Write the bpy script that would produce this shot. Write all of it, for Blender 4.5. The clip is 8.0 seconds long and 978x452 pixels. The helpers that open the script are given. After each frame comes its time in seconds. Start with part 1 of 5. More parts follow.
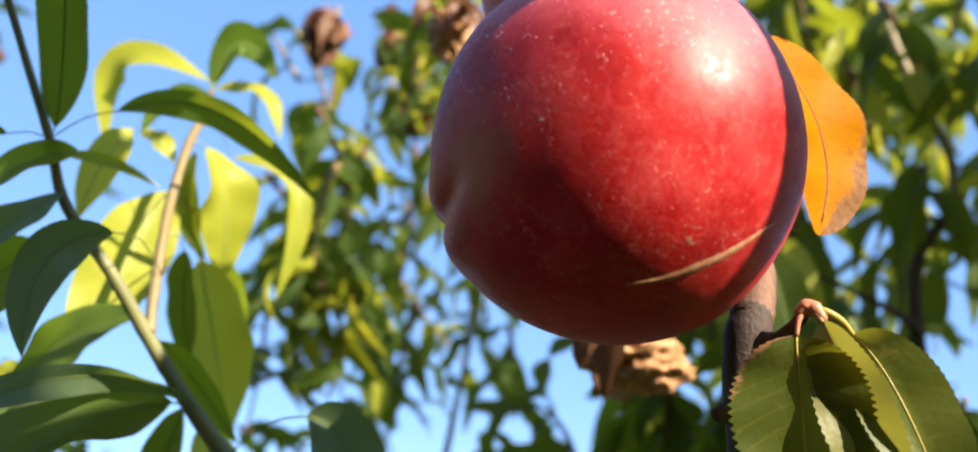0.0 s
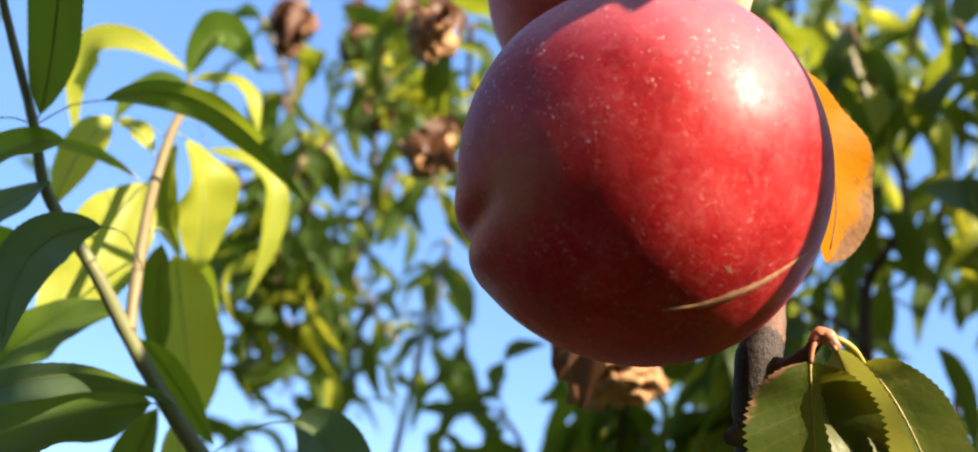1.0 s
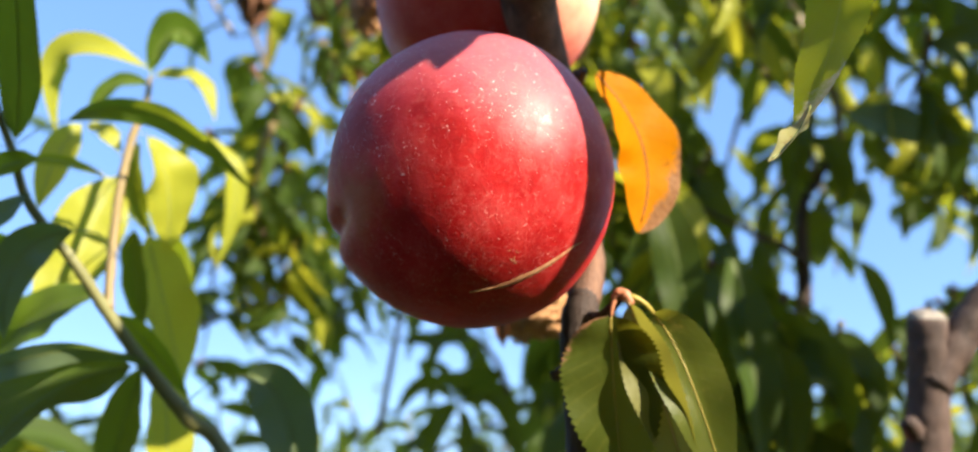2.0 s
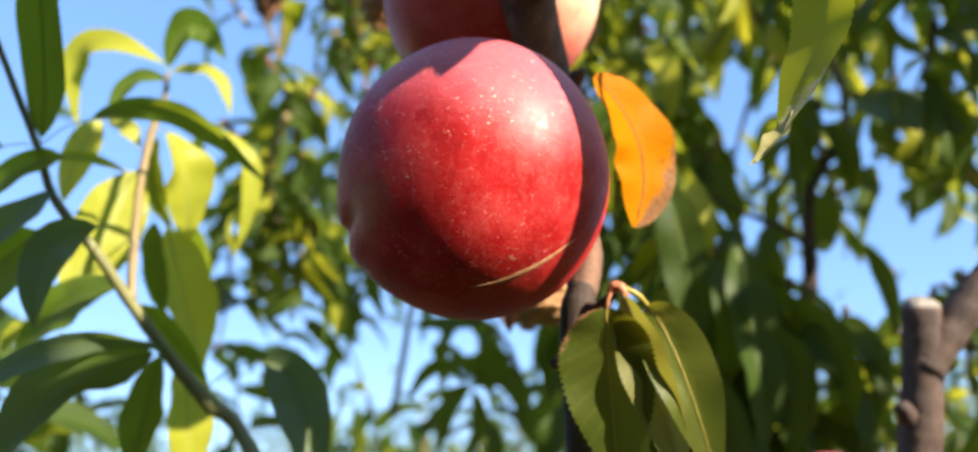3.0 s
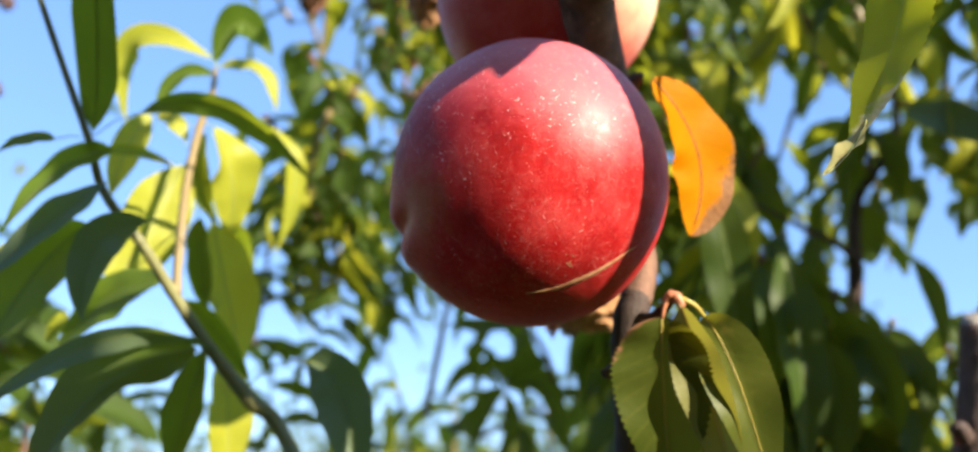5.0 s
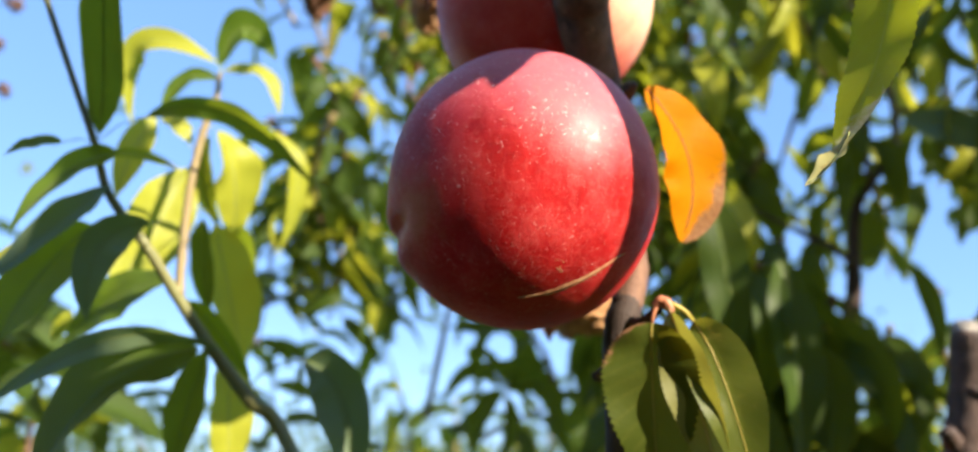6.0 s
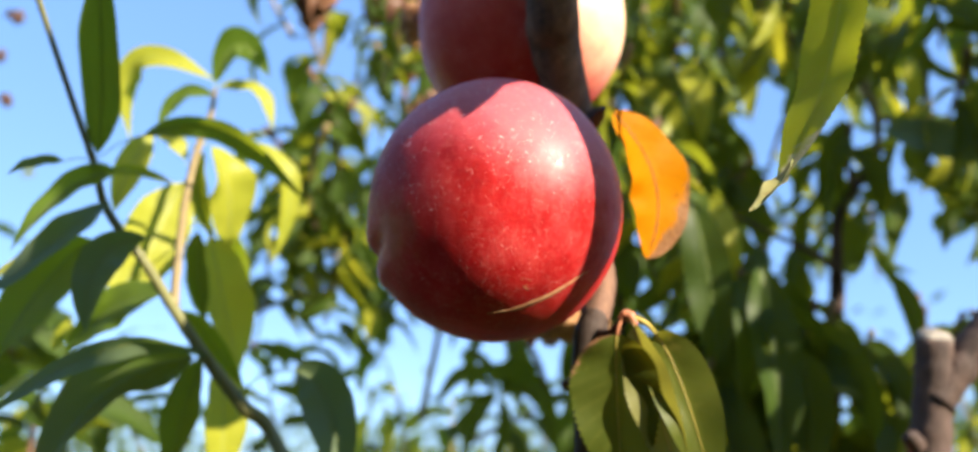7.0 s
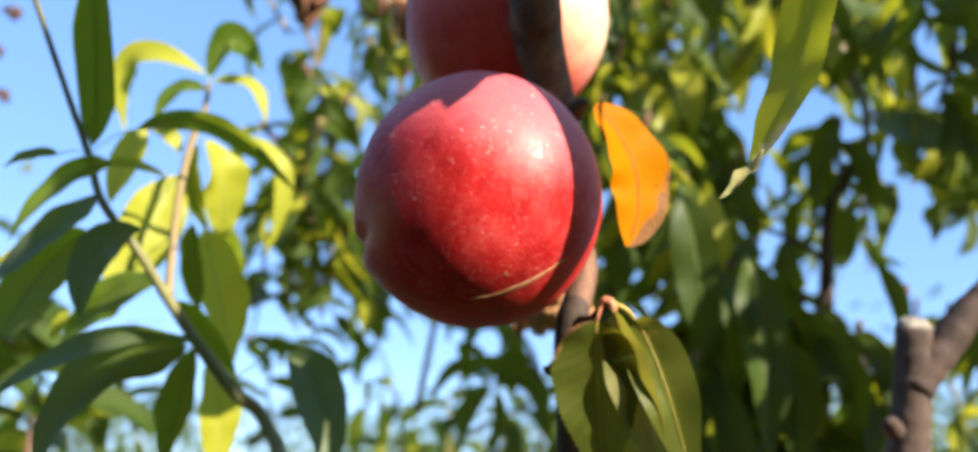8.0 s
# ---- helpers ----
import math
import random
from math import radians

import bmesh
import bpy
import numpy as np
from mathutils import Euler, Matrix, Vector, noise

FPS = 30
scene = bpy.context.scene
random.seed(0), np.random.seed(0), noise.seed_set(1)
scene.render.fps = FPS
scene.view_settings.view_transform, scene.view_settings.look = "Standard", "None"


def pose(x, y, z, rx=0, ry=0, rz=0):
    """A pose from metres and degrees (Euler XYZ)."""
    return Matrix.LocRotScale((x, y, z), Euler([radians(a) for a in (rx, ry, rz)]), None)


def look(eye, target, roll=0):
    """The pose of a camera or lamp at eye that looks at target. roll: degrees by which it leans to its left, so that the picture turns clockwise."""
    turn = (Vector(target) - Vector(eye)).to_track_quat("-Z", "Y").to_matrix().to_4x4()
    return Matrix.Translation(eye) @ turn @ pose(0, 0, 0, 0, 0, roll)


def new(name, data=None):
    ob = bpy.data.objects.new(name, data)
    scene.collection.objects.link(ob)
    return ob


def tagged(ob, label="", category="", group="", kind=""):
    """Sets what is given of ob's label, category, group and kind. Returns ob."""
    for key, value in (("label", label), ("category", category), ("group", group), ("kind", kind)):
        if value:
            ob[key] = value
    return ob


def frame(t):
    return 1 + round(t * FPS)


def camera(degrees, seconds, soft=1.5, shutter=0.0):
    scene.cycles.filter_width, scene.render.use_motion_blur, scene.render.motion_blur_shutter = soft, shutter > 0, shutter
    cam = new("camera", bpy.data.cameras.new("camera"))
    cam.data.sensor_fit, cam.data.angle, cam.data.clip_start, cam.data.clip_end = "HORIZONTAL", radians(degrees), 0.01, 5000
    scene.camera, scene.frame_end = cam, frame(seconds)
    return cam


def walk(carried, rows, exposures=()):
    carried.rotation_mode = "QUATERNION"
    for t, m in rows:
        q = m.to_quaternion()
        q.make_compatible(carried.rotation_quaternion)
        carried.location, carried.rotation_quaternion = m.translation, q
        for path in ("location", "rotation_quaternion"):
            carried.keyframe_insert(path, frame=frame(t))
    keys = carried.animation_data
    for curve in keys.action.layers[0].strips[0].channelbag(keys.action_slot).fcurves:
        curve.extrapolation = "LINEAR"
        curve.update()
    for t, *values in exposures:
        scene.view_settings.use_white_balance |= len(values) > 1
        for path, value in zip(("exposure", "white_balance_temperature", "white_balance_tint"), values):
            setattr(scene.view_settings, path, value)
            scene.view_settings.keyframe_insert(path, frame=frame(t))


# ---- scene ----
cam = camera(57.8, 8.0, soft=1.9)
PATH = [
    (0, (0.00516, 0.00814, 1.60872), (-0.0091, 1.8221, 2.4510), 0.09),
    (0.5, (-0.01338, 0.01324, 1.61361), (-0.0238, 1.8269, 2.4565), -0.17),
    (1, (-0.01059, 0.00858, 1.61245), (0.1100, 1.8212, 2.4491), 0.74),
    (1.5, (0.01088, -0.02670, 1.61642), (0.1389, 1.8195, 2.3749), -1.47),
    (1.7, (0.01800, -0.03625, 1.60908), (0.1282, 1.8299, 2.3199), -2.04),
    (3, (0.02468, -0.05817, 1.60841), (0.0814, 1.8390, 2.2389), -2.29),
    (3.5, (0.02445, -0.05606, 1.60650), (0.0612, 1.8442, 2.2290), -1.98),
    (4, (0.02025, -0.05420, 1.60906), (0.0383, 1.8458, 2.2332), -1.27),
    (4.5, (0.01844, -0.05385, 1.61089), (0.0184, 1.8447, 2.2397), -0.70),
    (6, (0.02174, -0.05948, 1.60995), (-0.0031, 1.8360, 2.2474), 0.38),
    (6.5, (0.02406, -0.06781, 1.60614), (-0.0006, 1.8277, 2.2437), 0.36),
    (7, (0.02926, -0.07481, 1.61011), (0.0021, 1.8205, 2.2480), 0.31),
    (7.5, (0.03289, -0.07920, 1.60791), (0.0008, 1.8181, 2.2399), 0.11),
    (8, (0.03384, -0.08065, 1.60609), (0.0081, 1.8177, 2.2352), 0.19),
]
walk(cam, [(t, look(eye, target, roll)) for t, eye, target, roll in PATH])
# a phone's small lens held close: the fruit is sharp, the trees behind are soft
cam.data.dof.use_dof = True
cam.data.dof.focus_distance = 0.172
cam.data.dof.aperture_fstop = 12.4

# ---- light ----
SUN = Vector((0.680, -0.581, 0.44)).normalized()
world = bpy.data.worlds.new("world")
scene.world = world
world.use_nodes = True
wn = world.node_tree.nodes
sky = wn.new("ShaderNodeTexSky")
sky.sky_type = "NISHITA"
sky.sun_disc = False
sky.sun_elevation = math.asin(SUN.z)
sky.sun_rotation = math.atan2(SUN.x, SUN.y)
sky.air_density, sky.dust_density, sky.ozone_density = 1.0, 0.1, 2.0
sky.altitude = 1500
wn["Background"].inputs["Strength"].default_value = 0.125
haze = wn.new("ShaderNodeMix")
haze.data_type = "RGBA"
haze.inputs[0].default_value = 0.6
haze.inputs[7].default_value = (0.70, 1.50, 3.25, 1)
world.node_tree.links.new(sky.outputs[0], haze.inputs[6])
world.node_tree.links.new(haze.outputs[2], wn["Background"].inputs["Color"])
sun = new("sun", bpy.data.lights.new("sun", "SUN"))
sun.data.energy, sun.data.angle, sun.data.color = 5.0, radians(0.53), (1.0, 0.87, 0.68)
sun.matrix_world = look(SUN * 5, (0, 0, 0))
scene.view_settings.exposure = 1.6


# ---- materials ----
def material(name):
    m = bpy.data.materials.new(name)
    m.use_nodes = True
    t = m.node_tree
    return m, t, t.nodes["Principled BSDF"], t.nodes["Material Output"]


def node(t, kind, **values):
    n = t.nodes.new("ShaderNode" + kind)
    for key, value in values.items():
        n.inputs[key.replace("_", " ")].default_value = value
    return n


def coords(t, kind="Object"):
    return t.nodes.new("ShaderNodeTexCoord").outputs[kind]


def noise_of(t, vec, scale, detail=4.0, rough=0.6):
    n = node(t, "TexNoise", Scale=scale, Detail=detail, Roughness=rough)
    t.links.new(vec, n.inputs["Vector"])
    return n.outputs["Fac"]


def ramp(t, fac, *stops):
    n = t.nodes.new("ShaderNodeValToRGB")
    els = n.color_ramp.elements
    while len(els) < len(stops):
        els.new(0.5)
    for e, (pos, col) in zip(els, stops):
        e.position, e.color = pos, (*col, 1)
    t.links.new(fac, n.inputs[0])
    return n.outputs[0]


def grey(v):
    return (v, v, v)


def mix(t, fac, a, b, mode="MIX"):
    n = t.nodes.new("ShaderNodeMix")
    n.data_type, n.blend_type = "RGBA", mode
    for sock, v in ((n.inputs[0], fac), (n.inputs[6], a), (n.inputs[7], b)):
        if isinstance(v, (int, float)):
            sock.default_value = v
        elif isinstance(v, tuple):
            sock.default_value = (*v, 1)
        else:
            t.links.new(v, sock)
    return n.outputs[2]


def maths(t, op, a, b=0.0, c=0.0):
    n = t.nodes.new("ShaderNodeMath")
    n.operation = op
    for sock, v in zip(n.inputs, (a, b, c)):
        if isinstance(v, (int, float)):
            sock.default_value = v
        else:
            t.links.new(v, sock)
    return n.outputs[0]


def bump(t, height, strength, distance, onto):
    n = node(t, "Bump", Strength=strength, Distance=distance)
    t.links.new(height, n.inputs["Height"])
    t.links.new(n.outputs[0], onto.inputs["Normal"])


def leaf_material(name, dark, light, glow, spots, vein, through_part=0.45, spot_amount=0.62, dry=None, gloss=0.32, ribbed=0.6):
    """A leaf: blade with herringbone veins along its UV, blotches, and light that comes through it."""
    m, t, p, out = material(name)
    uv = coords(t, "UV")
    xyz = t.nodes.new("ShaderNodeSeparateXYZ")
    t.links.new(uv, xyz.inputs[0])
    u, v = xyz.outputs[0], xyz.outputs[1]
    off = maths(t, "ABSOLUTE", maths(t, "SUBTRACT", v, 0.5))
    wave = maths(t, "SINE", maths(t, "MULTIPLY", maths(t, "SUBTRACT", u, maths(t, "MULTIPLY", off, 0.26)), 82.0))
    side = maths(t, "MULTIPLY", maths(t, "GREATER_THAN", wave, 0.9), 0.5)
    rib = maths(t, "LESS_THAN", off, 0.018)
    veins = maths(t, "MAXIMUM", maths(t, "MULTIPLY", side, 0.38), rib)
    pos = coords(t)
    rnd = t.nodes.new("ShaderNodeObjectInfo").outputs["Random"]
    blot = noise_of(t, pos, 90.0, 5.0)
    base = mix(t, blot, dark, light)
    base = mix(t, maths(t, "MULTIPLY", rnd, 0.35), base, light)
    fine = noise_of(t, pos, 700.0, 3.0)
    base = mix(t, maths(t, "MULTIPLY", fine, 0.25), base, tuple(c * 0.5 for c in dark))
    spotted = ramp(t, noise_of(t, pos, 160.0, 6.0, 0.7), (spot_amount, grey(0)), (spot_amount + 0.1, grey(1)))
    base = mix(t, maths(t, "MULTIPLY", spotted, 0.7), base, spots)
    base = mix(t, maths(t, "MULTIPLY", veins, 0.55), base, vein)
    if dry:  # a dead, pale brown rim along one edge and the tip
        rim = maths(t, "ADD", maths(t, "MULTIPLY", v, dry[0]), maths(t, "MULTIPLY", u, dry[1]))
        rim = maths(t, "ADD", rim, maths(t, "MULTIPLY", noise_of(t, pos, 220.0, 5.0, 0.7), 0.35))
        rim = ramp(t, rim, (dry[2], grey(0)), (dry[2] + 0.06, grey(1)))
        base = mix(t, rim, base, mix(t, fine, dry[3], dry[4]))
    t.links.new(base, p.inputs["Base Color"])
    t.links.new(maths(t, "MULTIPLY_ADD", blot, 0.25, 0.34), p.inputs["Roughness"])
    p.inputs["Specular IOR Level"].default_value = gloss
    bump(t, maths(t, "ADD", maths(t, "MULTIPLY", veins, -0.8), fine), 0.35, 0.0004, p)
    tr = t.nodes.new("ShaderNodeBsdfTranslucent")
    thick = mix(t, maths(t, "MULTIPLY", veins, ribbed), glow, tuple(c * 0.45 for c in glow))
    thick = mix(t, maths(t, "MULTIPLY", blot, 0.35), thick, light)
    thick = mix(t, maths(t, "MULTIPLY", spotted, 0.6), thick, spots)
    if dry:
        thick = mix(t, rim, thick, mix(t, fine, dry[3], dry[4]))
    t.links.new(thick, tr.inputs["Color"])
    ms = t.nodes.new("ShaderNodeMixShader")
    ms.inputs[0].default_value = through_part
    t.links.new(p.outputs[0], ms.inputs[1])
    t.links.new(tr.outputs[0], ms.inputs[2])
    t.links.new(ms.outputs[0], out.inputs["Surface"])
    return m


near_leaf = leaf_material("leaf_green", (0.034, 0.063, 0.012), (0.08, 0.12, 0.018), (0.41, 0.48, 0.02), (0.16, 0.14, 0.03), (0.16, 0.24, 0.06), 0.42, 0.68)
# brighter copy of the green leaf, with backlight put into the colour
half_lit_leaf = leaf_material("leaf_half_lit_green", (0.055, 0.105, 0.012), (0.12, 0.18, 0.018), (0.5, 0.62, 0.02), (0.16, 0.16, 0.03), (0.2, 0.3, 0.08), 0.45, 0.68)
# yellower copy of the green leaf: sunlight through the blade is put into its colour
sunlit_leaf = leaf_material("leaf_sunlit_yellow_green", (0.24, 0.28, 0.02), (0.52, 0.5, 0.045), (0.84, 0.78, 0.05), (0.2, 0.22, 0.03), (0.5, 0.5, 0.14), 0.45, 0.66)
# yellow spots are sunlit patches put into the leaf colour
olive_leaf = leaf_material("leaf_olive", (0.05, 0.082, 0.012), (0.15, 0.16, 0.02), (0.5, 0.46, 0.035), (0.36, 0.3, 0.05), (0.3, 0.27, 0.08), 0.36, 0.6, None, 0.2)
scorched_leaf = leaf_material("leaf_olive_scorched", (0.032, 0.058, 0.009), (0.08, 0.096, 0.014), (0.42, 0.4, 0.03), (0.2, 0.2, 0.04), (0.3, 0.28, 0.05), 0.36, 0.66, (0.85, -0.4, 0.86, (0.2, 0.085, 0.045), (0.45, 0.24, 0.13)), 0.12)
# paler olive for the leaf in the sun: its light is put into the colour
lit_olive_leaf = leaf_material("leaf_olive_lit", (0.13, 0.14, 0.03), (0.27, 0.26, 0.08), (0.5, 0.46, 0.05), (0.36, 0.3, 0.08), (0.3, 0.27, 0.1), 0.34, 0.62, None, 0.5)
orange_leaf = leaf_material("leaf_orange", (0.44, 0.12, 0.001), (0.72, 0.28, 0.002), (0.95, 0.39, 0.003), (0.2, 0.06, 0.01), (0.3, 0.08, 0.008), 0.45, 0.64, (-0.6, 0.4, 0.325, (0.15, 0.05, 0.015), (0.5, 0.27, 0.12)), 0.04)
drying_leaf = leaf_material("leaf_yellowing_green", (0.12, 0.17, 0.01), (0.25, 0.28, 0.012), (0.72, 0.78, 0.02), (0.3, 0.28, 0.03), (0.26, 0.3, 0.08), 0.45, 0.64, (-0.25, 1.05, 0.93, (0.36, 0.33, 0.1), (0.72, 0.7, 0.44)), 0.14, 0.15)
dry_leaf = leaf_material("leaf_dry_pale", (0.2, 0.2, 0.07), (0.4, 0.38, 0.17), (0.5, 0.48, 0.16), (0.2, 0.14, 0.06), (0.4, 0.34, 0.16), 0.35, 0.6, None, 0.15)
brown_leaf = leaf_material("leaf_dead_brown", (0.07, 0.03, 0.018), (0.2, 0.09, 0.045), (0.3, 0.12, 0.05), (0.42, 0.27, 0.15), (0.3, 0.17, 0.1), 0.2, 0.6)
rear_leaf = leaf_material("leaf_green_canopy", (0.011, 0.031, 0.007), (0.064, 0.105, 0.015), (0.42, 0.46, 0.022), (0.22, 0.24, 0.02), (0.14, 0.24, 0.05), 0.4, 0.64, None, 0.2)
# pale underside colour, lightened further to stand in for sky sheen
pale_leaf = leaf_material("leaf_pale_underside_sheen", (0.085, 0.13, 0.07), (0.13, 0.18, 0.1), (0.3, 0.42, 0.05), (0.12, 0.13, 0.04), (0.13, 0.19, 0.08), 0.3, 0.7, None, 0.45)


def rib_material(name, colour, rough=0.5):
    m, t, p, out = material(name)
    n = noise_of(t, coords(t), 400.0)
    t.links.new(mix(t, n, colour, tuple(c * 0.7 for c in colour)), p.inputs["Base Color"])
    p.inputs["Roughness"].default_value = rough
    p.inputs["Subsurface Weight"].default_value = 0.15
    p.inputs["Subsurface Radius"].default_value = (0.001, 0.001, 0.0004)
    return m


rib_green = rib_material("rib_pale_green", (0.3, 0.36, 0.1))
rib_pink = rib_material("rib_pinkish_tan", (0.46, 0.3, 0.13))
rib_yellow = rib_material("rib_yellow", (0.42, 0.33, 0.05))
rib_dull = rib_material("rib_dull_green", (0.17, 0.21, 0.05))
rib_orange = rib_material("rib_orange", (0.17, 0.045, 0.008))
rib_blush = rib_material("leaf_base_pink", (0.5, 0.2, 0.1))
shoot_green = rib_material("shoot_bark_green", (0.22, 0.22, 0.09))
shoot_tan = rib_material("shoot_bark_tan", (0.25, 0.185, 0.075))


def bark_material(name, dark, light, scale=1.0):
    m, t, p, out = material(name)
    pos = coords(t)
    mp = t.nodes.new("ShaderNodeMapping")
    mp.inputs["Scale"].default_value = (1, 1, 0.35)
    t.links.new(pos, mp.inputs[0])
    big = noise_of(t, mp.outputs[0], 120.0 * scale, 6.0, 0.65)
    fine = noise_of(t, pos, 900.0 * scale, 5.0, 0.7)
    c = mix(t, ramp(t, big, (0.35, grey(0)), (0.7, grey(1))), dark, light)
    lent = ramp(t, noise_of(t, pos, 420.0 * scale, 2.0), (0.66, grey(0)), (0.72, grey(1)))
    c = mix(t, maths(t, "MULTIPLY", lent, 0.5), c, tuple(min(1, k * 1.7) for k in light))
    t.links.new(c, p.inputs["Base Color"])
    p.inputs["Roughness"].default_value = 0.72
    bump(t, maths(t, "ADD", big, maths(t, "MULTIPLY", fine, 0.5)), 0.7, 0.0012, p)
    return m


bark = bark_material("bark_grey_brown", (0.036, 0.02, 0.016), (0.105, 0.062, 0.048))
bark_red = bark_material("bark_red_brown", (0.055, 0.026, 0.017), (0.25, 0.13, 0.078))
bark_dark = bark_material("bark_blackish_brown", (0.022, 0.013, 0.01), (0.065, 0.04, 0.03))
sunlit_wood = bark_material("wood_sunlit_pale", (0.3, 0.25, 0.2), (0.55, 0.49, 0.42), 1.5)
weathered_wood = bark_material("cut_wood_weathered", (0.15, 0.13, 0.11), (0.33, 0.3, 0.26), 1.5)


def skin_material(name, ground, blush, deep, pale, pale_way, reach, tip=None):
    """Nectarine skin: mottled blush, a side paler from waxy bloom and painted sunlight, pale flecks, fine russet
    cracks, a waxy gloss.
    """
    m, t, p, out = material(name)
    pos = coords(t)
    big = noise_of(t, pos, 38.0, 5.0, 0.6)
    c = mix(t, ramp(t, big, (0.3, grey(0)), (0.66, grey(1))), deep, blush)
    streak = noise_of(t, pos, 160.0, 6.0, 0.7)
    c = mix(t, ramp(t, streak, (0.45, grey(0)), (0.8, grey(0.55))), c, ground)
    # the side with more bloom and less blush; sunlit brightness is put in too
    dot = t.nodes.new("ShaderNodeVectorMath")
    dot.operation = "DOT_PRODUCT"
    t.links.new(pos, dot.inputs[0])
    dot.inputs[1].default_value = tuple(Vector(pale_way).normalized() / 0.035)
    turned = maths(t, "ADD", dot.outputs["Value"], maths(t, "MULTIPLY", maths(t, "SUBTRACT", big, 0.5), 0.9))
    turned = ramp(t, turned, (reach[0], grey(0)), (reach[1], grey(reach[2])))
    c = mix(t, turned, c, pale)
    if tip:  # unripe orange-brown ground colour round the pointed tip
        away = t.nodes.new("ShaderNodeVectorMath")
        away.operation = "DISTANCE"
        t.links.new(pos, away.inputs[0])
        away.inputs[1].default_value = tip
        near = maths(t, "ADD", away.outputs["Value"], maths(t, "MULTIPLY", maths(t, "SUBTRACT", streak, 0.5), 0.02))
        c = mix(t, ramp(t, near, (0.004, grey(0.6)), (0.013, grey(0))), c, (0.5, 0.15, 0.055))
    # web of fine russet cracks
    web = node(t, "TexVoronoi", Scale=330.0)
    web.feature = "DISTANCE_TO_EDGE"
    warp = t.nodes.new("ShaderNodeVectorMath")
    warp.operation = "MULTIPLY_ADD"
    nz = node(t, "TexNoise", Scale=260.0, Detail=4.0)
    t.links.new(pos, nz.inputs["Vector"])
    t.links.new(nz.outputs["Color"], warp.inputs[0])
    warp.inputs[1].default_value = (0.012, 0.012, 0.012)
    t.links.new(pos, warp.inputs[2])
    t.links.new(warp.outputs[0], web.inputs["Vector"])
    # lenticel flecks, uneven in size and number
    vor = node(t, "TexVoronoi", Scale=860.0)
    t.links.new(warp.outputs[0], vor.inputs["Vector"])
    kept = t.nodes.new("ShaderNodeSeparateColor")
    t.links.new(vor.outputs["Color"], kept.inputs[0])
    fleck = maths(t, "LESS_THAN", vor.outputs["Distance"], maths(t, "MULTIPLY_ADD", kept.outputs[0], 0.36, -0.12))
    fleck = maths(t, "MULTIPLY", fleck, ramp(t, noise_of(t, pos, 60.0, 3.0), (0.34, grey(0.2)), (0.54, grey(1))))
    high = t.nodes.new("ShaderNodeVectorMath")
    high.operation = "DOT_PRODUCT"
    t.links.new(pos, high.inputs[0])
    high.inputs[1].default_value = tuple(Vector((-0.25, -0.6, 0.75)).normalized() / 0.035)
    fleck = maths(t, "MULTIPLY", fleck, ramp(t, high.outputs["Value"], (0.2, grey(0.3)), (0.7, grey(1))))
    c = mix(t, fleck, c, (0.88, 0.66, 0.62))
    crack = ramp(t, web.outputs["Distance"], (0.004, grey(1)), (0.035, grey(0)))
    crack = maths(t, "MULTIPLY", crack, ramp(t, noise_of(t, pos, 50.0, 4.0, 0.7), (0.42, grey(0)), (0.72, grey(1))))
    c = mix(t, maths(t, "MULTIPLY", crack, 0.3), c, (0.62, 0.3, 0.25))
    # dull bloom in patches, and short pale scuffs that run from the stalk downwards
    bloom = ramp(t, noise_of(t, pos, 75.0, 6.0, 0.68), (0.48, grey(0)), (0.76, grey(0.28)))
    c = mix(t, bloom, c, (0.55, 0.13, 0.13))
    lie = t.nodes.new("ShaderNodeMapping")
    lie.inputs["Rotation"].default_value = (0.3, 0.25, 0.0)
    lie.inputs["Scale"].default_value = (1.0, 1.0, 0.28)
    t.links.new(warp.outputs[0], lie.inputs[0])
    wisp = noise_of(t, lie.outputs[0], 420.0, 4.0, 0.65)
    scuff = ramp(t, noise_of(t, lie.outputs[0], 900.0, 3.0, 0.6), (0.61, grey(0)), (0.7, grey(1)))
    scuff = maths(t, "MULTIPLY", scuff, ramp(t, noise_of(t, pos, 55.0, 3.0), (0.46, grey(0)), (0.62, grey(0.45))))
    c = mix(t, scuff, c, (0.72, 0.4, 0.36))
    c = mix(t, ramp(t, wisp, (0.5, grey(0)), (0.72, grey(0.22))), c, (0.62, 0.16, 0.14))
    t.links.new(c, p.inputs["Base Color"])
    patch = noise_of(t, pos, 340.0, 4.0, 0.65)
    rough = mix(t, ramp(t, patch, (0.35, grey(0)), (0.65, grey(1))), grey(0.4), grey(0.6))
    rough = mix(t, turned, rough, grey(0.6))
    t.links.new(rough, p.inputs["Roughness"])
    t.links.new(maths(t, "MULTIPLY_ADD", turned, 0.42, 0.06), p.inputs["Specular IOR Level"])
    p.inputs["Coat Weight"].default_value = 0.36
    t.links.new(maths(t, "MULTIPLY_ADD", wisp, 0.8, 0.02), p.inputs["Coat Roughness"])
    p.inputs["Coat IOR"].default_value = 1.42
    p.inputs["Subsurface Weight"].default_value = 0.2
    p.inputs["Subsurface Radius"].default_value = (0.005, 0.0013, 0.0009)
    p.inputs["Subsurface Scale"].default_value = 1.0
    fine = noise_of(t, pos, 1400.0, 3.0)
